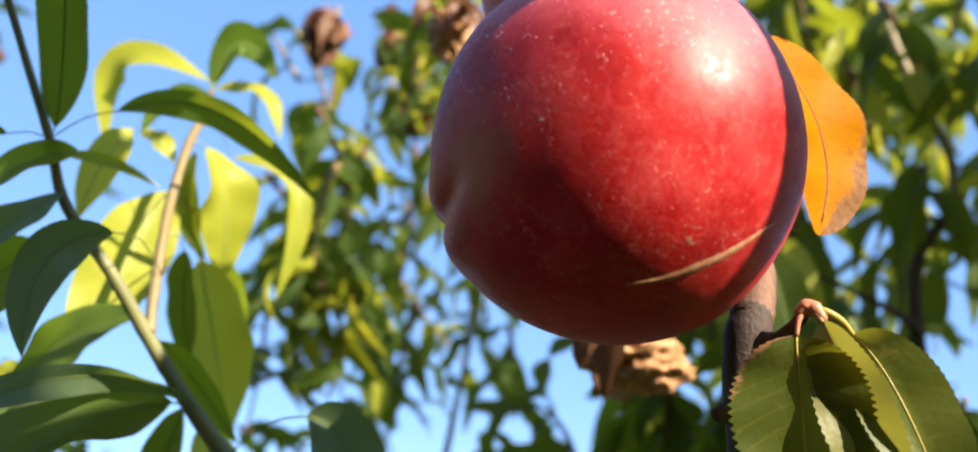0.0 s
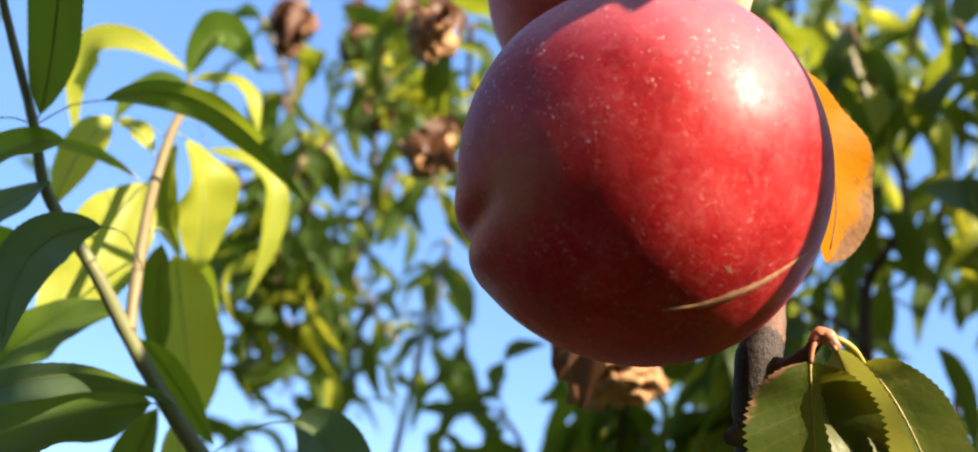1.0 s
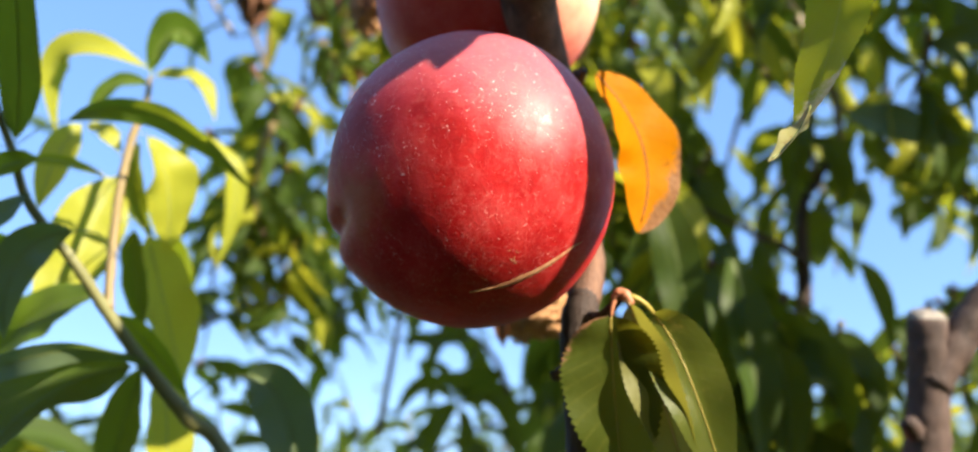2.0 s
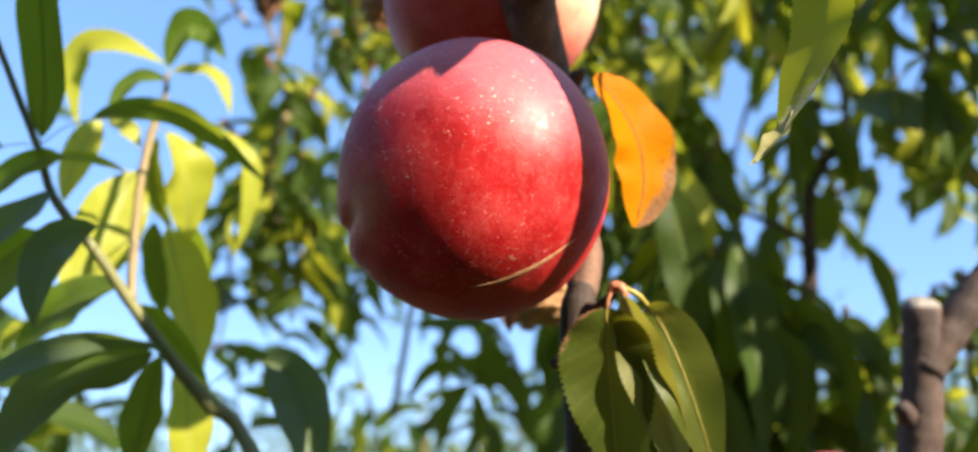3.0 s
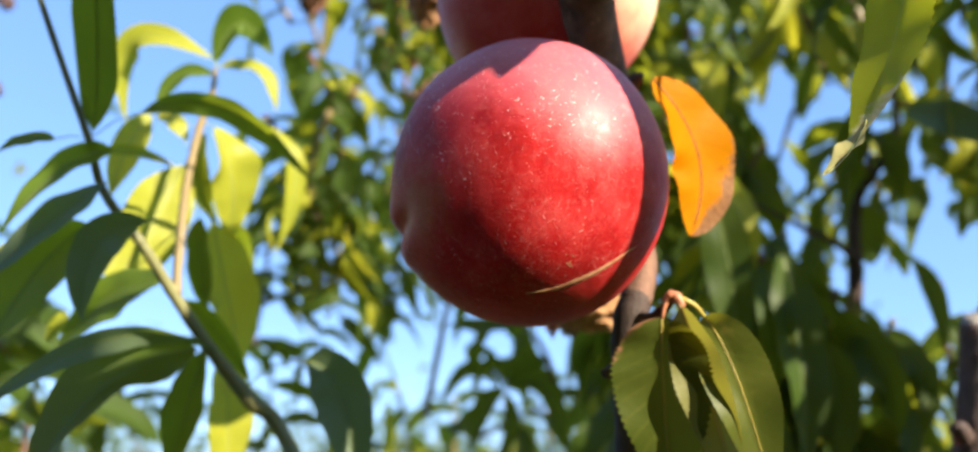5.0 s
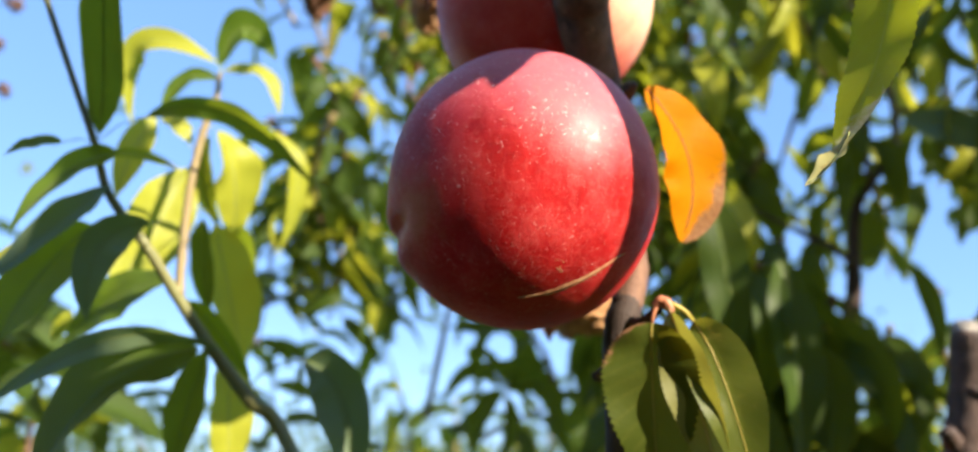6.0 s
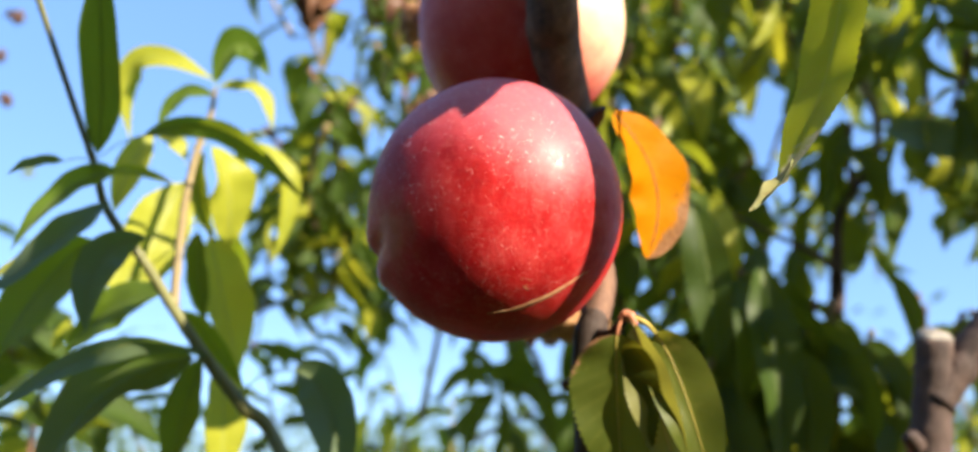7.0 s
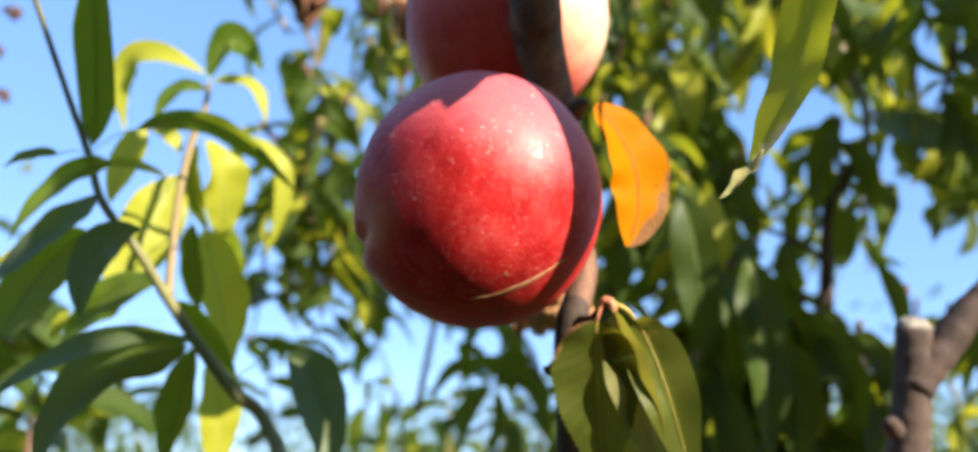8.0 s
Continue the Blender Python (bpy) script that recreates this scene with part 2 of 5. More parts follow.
    bump(t, maths(t, "ADD", fine, maths(t, "ADD", maths(t, "ADD", maths(t, "MULTIPLY", wisp, 2.2), maths(t, "MULTIPLY", scuff, 0.6)), fleck)), 0.22, 0.0003, p)
    return m


# pink side is bloom plus painted brightness round the highlight
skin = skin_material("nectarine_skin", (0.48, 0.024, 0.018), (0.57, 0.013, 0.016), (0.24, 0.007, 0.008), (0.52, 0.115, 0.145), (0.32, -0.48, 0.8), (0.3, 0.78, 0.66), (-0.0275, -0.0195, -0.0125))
# cream side is the sunlit, highlighted part of the fruit put into its colour
skin_pale = skin_material("nectarine_skin_orange", (0.66, 0.13, 0.08), (0.6, 0.07, 0.055), (0.46, 0.035, 0.03), (0.86, 0.54, 0.36), (0.82, -0.55, 0.25), (0.36, 0.78, 0.95))


def scar_material():
    m, t, p, out = material("russet_scar")
    pos = coords(t)
    n = noise_of(t, pos, 500.0, 5.0, 0.7)
    t.links.new(ramp(t, n, (0.26, (0.26, 0.03, 0.02)), (0.4, (0.34, 0.12, 0.055)), (0.62, (0.44, 0.23, 0.115))), p.inputs["Base Color"])
    p.inputs["Roughness"].default_value = 0.7
    bump(t, n, 0.6, 0.0003, p)
    return m


russet = scar_material()


def mummy_material(name, a, b, c):
    m, t, p, out = material(name)
    pos = coords(t)
    n = noise_of(t, pos, 150.0, 6.0, 0.7)
    t.links.new(ramp(t, n, (0.3, a), (0.52, b), (0.72, c)), p.inputs["Base Color"])
    p.inputs["Roughness"].default_value = 0.6
    bump(t, n, 0.9, 0.002, p)
    return m


mummy = mummy_material("shrivelled_fruit_brown", (0.05, 0.02, 0.012), (0.2, 0.08, 0.035), (0.48, 0.26, 0.12))
mummy_dark = mummy_material("shrivelled_fruit_dark", (0.03, 0.014, 0.014), (0.09, 0.045, 0.04), (0.2, 0.12, 0.09))
# brighter tan copy for sunlit fruits, with the sunlight put into the colour
mummy_lit = mummy_material("shrivelled_fruit_sunlit_tan", (0.2, 0.08, 0.035), (0.5, 0.26, 0.11), (0.68, 0.44, 0.25))


def soil_material():
    m, t, p, out = material("orchard_soil_and_grass")
    pos = coords(t)
    n = noise_of(t, pos, 1.3, 8.0, 0.65)
    f = noise_of(t, pos, 24.0, 6.0, 0.7)
    c = mix(t, ramp(t, n, (0.4, grey(0)), (0.6, grey(1))), (0.07, 0.052, 0.032), (0.028, 0.045, 0.012))
    t.links.new(mix(t, maths(t, "MULTIPLY", f, 0.4), c, (0.075, 0.062, 0.032)), p.inputs["Base Color"])
    p.inputs["Roughness"].default_value = 0.95
    bump(t, f, 0.8, 0.03, p)
    return m


soil = soil_material()


# ---- building helpers ----
def mesh_of(name, verts, faces, mat, uvs=None, smooth=True):
    me = bpy.data.meshes.new(name)
    me.from_pydata(verts, [], faces)
    me.materials.append(mat)
    if uvs is not None:
        layer = me.uv_layers.new(name="UVMap")
        for loop in me.loops:
            layer.data[loop.index].uv = uvs[loop.vertex_index]
    if smooth:
        me.polygons.foreach_set("use_smooth", [True] * len(me.polygons))
    me.update()
    return me


def part(name, me, parent, label=""):
    ob = new(name, me)
    ob.parent = parent
    return tagged(ob, label) if label else ob


def thing(name, place, label, category, group=""):
    ob = new(name)
    ob.location = place
    ob.empty_display_size = 0.01
    return tagged(ob, label, category, group)


def smooth_path(rows, steps):
    """A Catmull-Rom line through rows of (x, y, z, radius)."""
    pts = [np.array(r, float) for r in rows]
    pts = [2 * pts[0] - pts[1]] + pts + [2 * pts[-1] - pts[-2]]
    out = []
    for i in range(1, len(pts) - 2):
        a, b, c, d = pts[i - 1:i + 3]
        for k in range(steps):
            s = k / steps
            out.append(0.5 * (2 * b + (c - a) * s + (2 * a - 5 * b + 4 * c - d) * s * s + (3 * b - a - 3 * c + d) * s ** 3))
    out.append(pts[-2])
    return out


def tube(name, rows, mat, origin=(0, 0, 0), sides=10, steps=6, rough=0.06, seed=1, cap=True):
    """A tapered, slightly uneven limb along rows of (x, y, z, radius)."""
    rnd = random.Random(seed)
    line = smooth_path(rows, steps)
    verts, faces = [], []
    side = None
    for i, p in enumerate(line):
        q, r = line[min(i + 1, len(line) - 1)], line[max(i - 1, 0)]
        axis = Vector((q - r)[:3]).normalized()
        if side is None:
            side = axis.orthogonal().normalized()
        side = (side - axis * side.dot(axis)).normalized()
        other = axis.cross(side)
        swell = 1 + rough * rnd.uniform(-1, 1)
        for k in range(sides):
            a = 2 * math.pi * k / sides
            rad = max(p[3], 0.0002) * swell * (1 + rough * rnd.uniform(-0.6, 0.6))
            verts.append(Vector(p[:3]) - Vector(origin) + (side * math.cos(a) + other * math.sin(a)) * rad)
        if i:
            for k in range(sides):
                n = (k + 1) % sides
                faces.append(((i - 1) * sides + k, (i - 1) * sides + n, i * sides + n, i * sides + k))
    if cap:
        faces.append(tuple(reversed(range(sides))))
        faces.append(tuple(range(len(verts) - sides, len(verts))))
    return mesh_of(name, verts, faces, mat)


def leaf_outline(u, shape=(0.62, 0.85)):
    """Half width of a leaf: by default lance-shaped, widest a little below the middle, with a drawn-out tip."""
    p, q = shape
    top = p / (p + q)
    return (u ** p) * ((1 - u) ** q) / (top ** p * (1 - top) ** q) * 0.97


def blade_mesh(b, m, e, width, roll, fold, wave, mat, seed, rows=30, cols=6, teeth=0.05, origin=None, face=(0.0, -1.0, -0.25), shape=(0.62, 0.85)):
    """A leaf blade bent along the arc from b through m to e."""
    b, m, e = Vector(b), Vector(m), Vector(e)
    ctrl = m * 2 - (b + e) * 0.5
    rnd = random.Random(seed)
    ph, ph2 = rnd.uniform(0, 6.3), rnd.uniform(0, 6.3)
    length = (m - b).length + (e - m).length
    verts, faces, uvs, spine = [], [], [], []
    face_way = Vector(face).normalized()
    for i in range(rows + 1):
        u = i / rows
        p = b * (1 - u) ** 2 + ctrl * 2 * u * (1 - u) + e * u * u
        tan = ((ctrl - b) * (1 - u) + (e - ctrl) * u).normalized()
        n = (face_way - tan * face_way.dot(tan)).normalized()
        n = Matrix.Rotation(radians(roll) + 0.25 * math.sin(3 * u + ph), 3, tan) @ n
        s = tan.cross(n)
        half = width * 0.5 * leaf_outline(min(max(u, 0.004), 0.996), shape)
        spine.append((*p, n))
        for j in range(cols + 1):
            v = 2 * j / cols - 1
            edge = 1 + (teeth * (1 if i % 2 else -1) if abs(v) == 1 and 1 < i < rows - 1 else 0)
            lift = half * abs(v) * math.tan(radians(fold)) + wave * half * 0.35 * v * v * math.sin(9 * u + ph + (1.7 if v > 0 else 0)) \
                + 0.06 * half * math.sin(21 * u + ph2) * abs(v)
            verts.append(p + s * (half * v * edge * math.cos(radians(fold))) + n * lift - Vector(origin or b))
            uvs.append((u, 0.5 + v * 0.5))
    for i in range(rows):
        for j in range(cols):
            a = i * (cols + 1) + j
            faces.append((a, a + 1, a + cols + 2, a + cols + 1))
    return mesh_of("leaf", verts, faces, mat, uvs), spine


leaf_count = [0]


def leaf(parent, mat, b, m, e, width, roll, fold, wave, joint=None, rib=None, label="", teeth=0.018, name="leaf", face=(0.0, -1.0, -0.25), shape=(0.78, 0.9), rib_size=1.0):
    """One leaf with its midrib and stalk, under a shoot, or a thing of its own where parent is an Empty for it."""
    leaf_count[0] += 1
    home = parent.location
    me, spine = blade_mesh(b, m, e, width, roll, fold, wave, mat, leaf_count[0], 64, 8, teeth, home, face, shape)
    ob = part(name, me, parent, label)
    thick = max(width * 0.0115, 0.00012) * rib_size
    rows = [(*s[:3], thick * (1 - 0.85 * i / (len(spine) - 1))) for i, s in enumerate(spine)][::6]
    if joint:
        j, b0 = Vector(joint), Vector(b)
        if (j - b0).length > 0.0015:
            sag = (j + b0) * 0.5 + Vector((0, 0, 0.12 * (j - b0).length))
            rows = [(*j, thick * 1.15), (*sag, thick * 1.05)] + rows
    if rib_size:
        part("midrib", tube("midrib", rows, rib or rib_green, home, 6, 2, 0.02, leaf_count[0]), ob)
    return ob


# ---- ground ----
def ground():
    n, size = 40, 1500.0
    verts, faces = [], []
    for i in range(n + 1):
        for j in range(n + 1):
            x, y = (((k / n) * 2 - 1) for k in (i, j))
            x, y = size * x * abs(x) ** 2, size * y * abs(y) ** 2
            verts.append((x, y, 0.06 * noise.noise(Vector((x * 0.4, y * 0.4, 0)))))
    for i in range(n):
        for j in range(n):
            a = i * (n + 1) + j
            faces.append((a, a + n + 1, a + n + 2, a + 1))
    ob = new("ground", mesh_of("ground", verts, faces, soil))
    tagged(ob, "dry orchard soil with thin grass", "ground", kind="structure")


ground()

# ---- nectarines ----
CENTRE = Vector((0.0280, 0.1556, 1.6926))
APEX = Vector((-0.84, -0.38, -0.40)).normalized()
STEM_END = Vector((0.55, 0.5, 0.62)).normalized()


def fruit_radius(d, apex, stem_end, crease, size):
    """Distance from the middle to the skin: an upright round, a dented tip, a crease from the tip and a stalk hollow."""
    c = d.dot(apex)
    e1 = (crease - apex * crease.dot(apex)).normalized()
    e2 = apex.cross(e1)
    a, b = d.dot(e1), d.dot(e2)
    r = 1.0 + (0.035 if d.z > 0 else 0.055) * d.z * d.z + 0.03 * math.exp(-(1 - d.dot(Vector((-0.62, -0.3, -0.72)))) / 0.15)
    r += 0.03 * math.exp(-(1 - d.dot(Vector((-0.81, 0.21, -0.54)))) / 0.05)
    r -= 0.008 * math.exp(-((1 - c) / 0.012))
    r += 0.012 * math.exp(-((1 - c - 0.07) / 0.05) ** 2)
    along = 1 / (1 + math.exp(-a / 0.05))
    r -= (0.044 * math.exp(-(b / 0.060) ** 2) - 0.020 * math.exp(-((abs(b) - 0.16) / 0.09) ** 2)) * along * (0.35 + 0.65 * max(0, c))
    r -= 0.16 * math.exp(-((1 - d.dot(stem_end)) / 0.045))
    r += 0.012 * noise.noise(d * 1.7)
    return size * r


def fruit_mesh(apex, stem_end, crease, size, mat, rings=80, segs=128):
    verts, faces = [], []
    for i in range(rings + 1):
        th = math.pi * i / rings
        for k in range(segs):
            ph = 2 * math.pi * k / segs
            d = Vector((math.sin(th) * math.cos(ph), math.sin(th) * math.sin(ph), math.cos(th)))
            verts.append(d * fruit_radius(d, apex, stem_end, crease, size))
    for i in range(rings):
        for k in range(segs):
            n = (k + 1) % segs
            faces.append((i * segs + k, (i + 1) * segs + k, (i + 1) * segs + n, i * segs + n))
    return mesh_of("nectarine", verts, faces, mat)


def on_skin(d, lift=0.0):
    d = Vector(d).normalized()
    return d * (fruit_radius(d, APEX, STEM_END, CREASE, SIZE) + lift)


CREASE = Vector((-0.3, 0.95, -0.05))
SIZE = 0.0347
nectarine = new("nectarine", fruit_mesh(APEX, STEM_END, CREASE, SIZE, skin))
nectarine.location = CENTRE
tagged(nectarine, "ripe dark red nectarine with glossy speckled skin hanging on a branch", "fruit", "nectarines on the branch")


def scar(ways, widths, name, label, lift=1.0):
    """A corky strip that follows the skin."""
    rnd = random.Random(4)
    verts, faces = [], []
    ways = [Vector(w).normalized() for w in ways]
    pts = smooth_path([(*w, k) for w, k in zip(ways, widths)], 8)
    for i, p in enumerate(pts):
        d = Vector(p[:3]).normalized()
        q = Vector(pts[min(i + 1, len(pts) - 1)][:3]) - Vector(pts[max(i - 1, 0)][:3])
        s = d.cross(q).normalized()
        w = p[3] * rnd.uniform(0.85, 1.15)
        for v, up in ((-1, 0.00002), (-0.3, 0.00005 + 0.00013 * lift), (0.3, 0.00005 + 0.00013 * lift), (1, 0.00002)):
            verts.append(on_skin(d + s * (v * w / SIZE), up))
        if i:
            a = (i - 1) * 4
            faces += [(a + k, a + k + 1, a + k + 5, a + k + 4) for k in range(3)]
    return part(name, mesh_of(name, verts, faces, russet), nectarine, label)


scar([(-0.06, -0.435, -0.90), (0.02, -0.448, -0.893), (0.137, -0.46, -0.877), (0.26, -0.477, -0.84), (0.35, -0.48, -0.805), (0.467, -0.477, -0.743), (0.58, -0.462, -0.67), (0.65, -0.43, -0.62)],
     [0.0001, 0.0003, 0.0006, 0.0008, 0.0007, 0.0006, 0.0004, 0.0001], "scar", "tan corky scar line")
spot = Vector((0.188, -0.62, -0.762)).normalized()
spot_x = Vector((0.95, 0.3, 0.06)).cross(spot).cross(spot).normalized()
spot_y = spot.cross(spot_x)
marks = random.Random(12)
for _ in range(7):
    u, v, turn = marks.uniform(-0.035, 0.035), marks.uniform(-0.05, 0.05), marks.uniform(0, 3.1)
    line = [tuple(spot + spot_x * (u + k * 0.008 * math.cos(turn + 0.4 * k)) + spot_y * (v + k * 0.008 * math.sin(turn + 0.4 * k))) for k in range(4)]
    scar(line, [0.00003, 0.00011, 0.00008, 0.00003], "scar", "faint russet scratch", 0.0)

second = new("nectarine", fruit_mesh(Vector((-0.3, 0.9, -0.3)).normalized(), Vector((0.45, -0.75, 0.2)).normalized(), Vector((0.2, 0.3, 1.0)), 0.0358, skin_pale))
second.location = (0.0365, 0.1960, 1.7755)
tagged(second, "red and orange nectarine partly hidden behind the branch", "fruit", "nectarines on the branch")
third = new("nectarine", fruit_mesh(Vector((-0.6, -0.5, -0.4)).normalized(), Vector((0.2, 0.5, 0.8)).normalized(), Vector((0, 0, -1)), 0.033, skin))
third.location = (0.1836, 0.3508, 1.5975)
tagged(third, "dark red nectarine low among the leaves beside a sawn stub", "fruit", "nectarines on the branch")

for fruit, way in ((second, Vector((0.45, -0.75, 0.2))), (third, Vector((0.2, 0.5, 0.8)))):
    way.normalize()
    part("stalk", tube("stalk", [(*(way * 0.026), 0.0018), (*(way * 0.032), 0.002), (*(way * 0.036), 0.0026)], bark_red, (0, 0, 0), 8, 3, 0.1, 15), fruit, "short woody stalk")

# ---- fruiting branch ----
F_ROWS = [(0.0445, 0.1437, 1.7847, 0.0083), (0.0447, 0.1575, 1.7586, 0.0081), (0.0462, 0.1675, 1.7490, 0.0078), (0.0526, 0.1790, 1.7273, 0.0064), (0.0585, 0.1830, 1.6909, 0.0046), (0.0590, 0.1800, 1.6766, 0.0043), (0.0560, 0.1765, 1.6657, 0.0044), (0.0538, 0.1780, 1.6553, 0.0043), (0.0548, 0.1870, 1.6261, 0.0044), (0.0560, 0.1990, 1.5946, 0.0049)]
branch = thing("fruiting_branch", F_ROWS[-1][:3], "red-brown bark branch carrying nectarines and drooping leaves", "branch")
part("stem", tube("stem", F_ROWS[:7], bark_red, branch.location, 16, 8, 0.03, 3), branch)
part("lower_stem", tube("lower_stem", [(0.0572, 0.1775, 1.6680, 0.0036)] + F_ROWS[6:] + [(0.06, 0.24, 1.50, 0.0065), (0.12, 0.36, 1.38, 0.010)], bark_dark, branch.location, 16, 8, 0.04, 3), branch, "blackish brown bark below the spur")
part("fruit_stalk", tube("fruit_stalk", [(*(CENTRE + STEM_END * 0.027), 0.002), (*(CENTRE + STEM_END * 0.034), 0.0022), (0.0535, 0.181, 1.722, 0.0028)], bark_red, branch.location, 8, 4, 0.1, 5), branch)
part("bud", tube("bud", [(0.0555, 0.176, 1.726, 0.0022), (0.0585, 0.172, 1.729, 0.0026), (0.0605, 0.169, 1.730, 0.0010)], bark_dark, branch.location, 8, 3, 0.15, 6), branch)
part("bud", tube("bud", [(0.0540, 0.1790, 1.650, 0.0024), (0.0485, 0.1775, 1.6475, 0.0018), (0.0465, 0.1765, 1.6480, 0.0006)], bark_dark, branch.location, 8, 3, 0.15, 7), branch)
S_ROWS = [(0.0562, 0.1762, 1.6600, 0.0030), (0.0605, 0.1715, 1.6610, 0.0018), (0.0643, 0.1673, 1.6651, 0.0010)]
part("spur", tube("spur", S_ROWS, bark_dark, branch.location, 10, 6, 0.1, 8), branch)
knob = Vector(S_ROWS[-1][:3])
part("leaf_base", tube("leaf_base", [(*(knob + Vector((-0.0022, 0, -0.0012))), 0.0009), (*(knob + Vector((-0.0004, -0.0006, 0.0003))), 0.0015), (*(knob + Vector((0.0012, -0.0012, -0.0008))), 0.0014), (*(knob + Vector((0.0022, -0.0014, -0.0030))), 0.0007)], rib_blush, branch.location, 8, 4, 0.12, 9), branch, "pinkish leaf base")
leaf(branch, scorched_leaf, (0.0613, 0.1671, 1.6599), (0.0611, 0.1701, 1.6443), (0.0628, 0.1792, 1.6149), 0.0262, 8, 14, 0.3, None, rib_yellow, "dark olive leaf with a scorched brown toothed edge", teeth=0.04)
leaf(branch, olive_leaf, (0.0658, 0.1790, 1.6600), (0.0680, 0.1885, 1.6400), (0.0700, 0.2015, 1.6103), 0.0150, -10, 14, 0.3, None, rib_pink)
leaf(branch, lit_olive_leaf, (0.0660, 0.1655, 1.6622), (0.0710, 0.1673, 1.6433), (0.0795, 0.1749, 1.6118), 0.0150, 24, 26, 0.3, None, rib_pink, "folded glossy leaf, paler because sunlight is put into its colour", teeth=0.03)
leaf(branch, olive_leaf, (0.0722, 0.1680, 1.6602), (0.0786, 0.1652, 1.6436), (0.0864, 0.1705, 1.6136), 0.0180, 4, 14, 0.3, None, rib_yellow)
for colour, way in ((rib_blush, [(0.0643, 0.1673, 1.6651, 0.0008), (0.0622, 0.1668, 1.6630, 0.0006), (0.0613, 0.1671, 1.6597, 0.00045)]), (rib_pink, [(0.0643, 0.1668, 1.6650, 0.0008), (0.0652, 0.1658, 1.6636, 0.0007), (0.0662, 0.1656, 1.6616, 0.0005)]), (rib_yellow, [(0.0645, 0.1670, 1.6650, 0.0009), (0.0672, 0.1658, 1.6640, 0.0008), (0.0700, 0.1666, 1.6625, 0.0007), (0.0726, 0.1682, 1.6599, 0.0005)])):
    part("petiole", tube("petiole", way, colour, branch.location, 8, 5, 0.06, 19), branch)
yellowed = thing("autumn_leaf", (0.0627, 0.1619, 1.7271), "bright orange withering leaf with a brown edge beside the fruit", "leaf")
leaf(yellowed, orange_leaf, (0.0629, 0.1656, 1.7267), (0.0757, 0.1743, 1.7075), (0.0722, 0.1766, 1.6848), 0.0228, -18, 12, 0.25, None, rib_orange, name="blade", shape=(0.55, 0.62))
overhead = thing("hanging_leaf", (0.1085, 0.0890, 1.7712), "long green peach leaf with a dry serrated tip", "leaf")
leaf(overhead, drying_leaf, (0.1182, 0.1197, 1.7555), (0.1096, 0.1200, 1.7170), (0.0925, 0.1150, 1.6838), 0.0172, 0, 8, 0.35, None, name="blade", rib=drying_leaf, teeth=0.03, rib_size=0, face=(-0.85, -0.75, -0.2), shape=(0.6, 0.8))
part("petiole", tube("petiole", [(0.1142, 0.1257, 1.7695, 0.0009), (0.1172, 0.1217, 1.7615, 0.0007), (0.1182, 0.1197, 1.7555, 0.0006)], rib_green, overhead.location, 8, 3, 0.05, 41), overhead)

# unseen leaves added to the same branch, towards the sun, to shade fruit and branch
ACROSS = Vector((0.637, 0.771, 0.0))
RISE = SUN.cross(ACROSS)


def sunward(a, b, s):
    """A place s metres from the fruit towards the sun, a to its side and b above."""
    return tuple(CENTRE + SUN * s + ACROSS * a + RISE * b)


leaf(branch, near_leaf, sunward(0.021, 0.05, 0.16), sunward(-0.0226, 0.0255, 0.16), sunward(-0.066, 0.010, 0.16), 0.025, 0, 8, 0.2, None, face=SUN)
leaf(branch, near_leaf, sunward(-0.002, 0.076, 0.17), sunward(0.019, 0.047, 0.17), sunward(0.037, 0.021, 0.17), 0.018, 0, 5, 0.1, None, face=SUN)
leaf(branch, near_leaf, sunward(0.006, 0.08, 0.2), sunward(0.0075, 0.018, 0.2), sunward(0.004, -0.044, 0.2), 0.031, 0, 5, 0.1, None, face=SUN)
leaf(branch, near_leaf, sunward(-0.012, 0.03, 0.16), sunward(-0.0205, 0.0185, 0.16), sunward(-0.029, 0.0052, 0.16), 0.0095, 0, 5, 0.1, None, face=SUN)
# unseen shoot added above the fruit to keep the sun off the left leaves
shade = thing("leafy_shoot", sunward(0.0, 0.16, 0.24), "unseen green shoot with broad leaves, added to shade the left shoot", "shoot", "leafy shoots")
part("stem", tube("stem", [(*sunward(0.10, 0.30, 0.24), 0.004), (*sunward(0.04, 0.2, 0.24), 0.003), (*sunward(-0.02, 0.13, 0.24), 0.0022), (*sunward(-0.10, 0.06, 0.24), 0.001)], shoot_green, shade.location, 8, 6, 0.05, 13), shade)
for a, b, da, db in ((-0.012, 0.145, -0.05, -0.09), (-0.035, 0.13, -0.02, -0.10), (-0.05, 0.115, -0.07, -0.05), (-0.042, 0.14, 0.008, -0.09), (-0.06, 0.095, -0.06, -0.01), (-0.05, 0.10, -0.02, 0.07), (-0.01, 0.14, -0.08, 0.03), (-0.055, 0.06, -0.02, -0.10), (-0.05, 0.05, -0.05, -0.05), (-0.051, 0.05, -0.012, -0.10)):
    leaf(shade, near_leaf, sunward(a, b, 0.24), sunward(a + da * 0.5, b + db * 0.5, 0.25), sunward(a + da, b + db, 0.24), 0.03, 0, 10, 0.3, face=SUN)

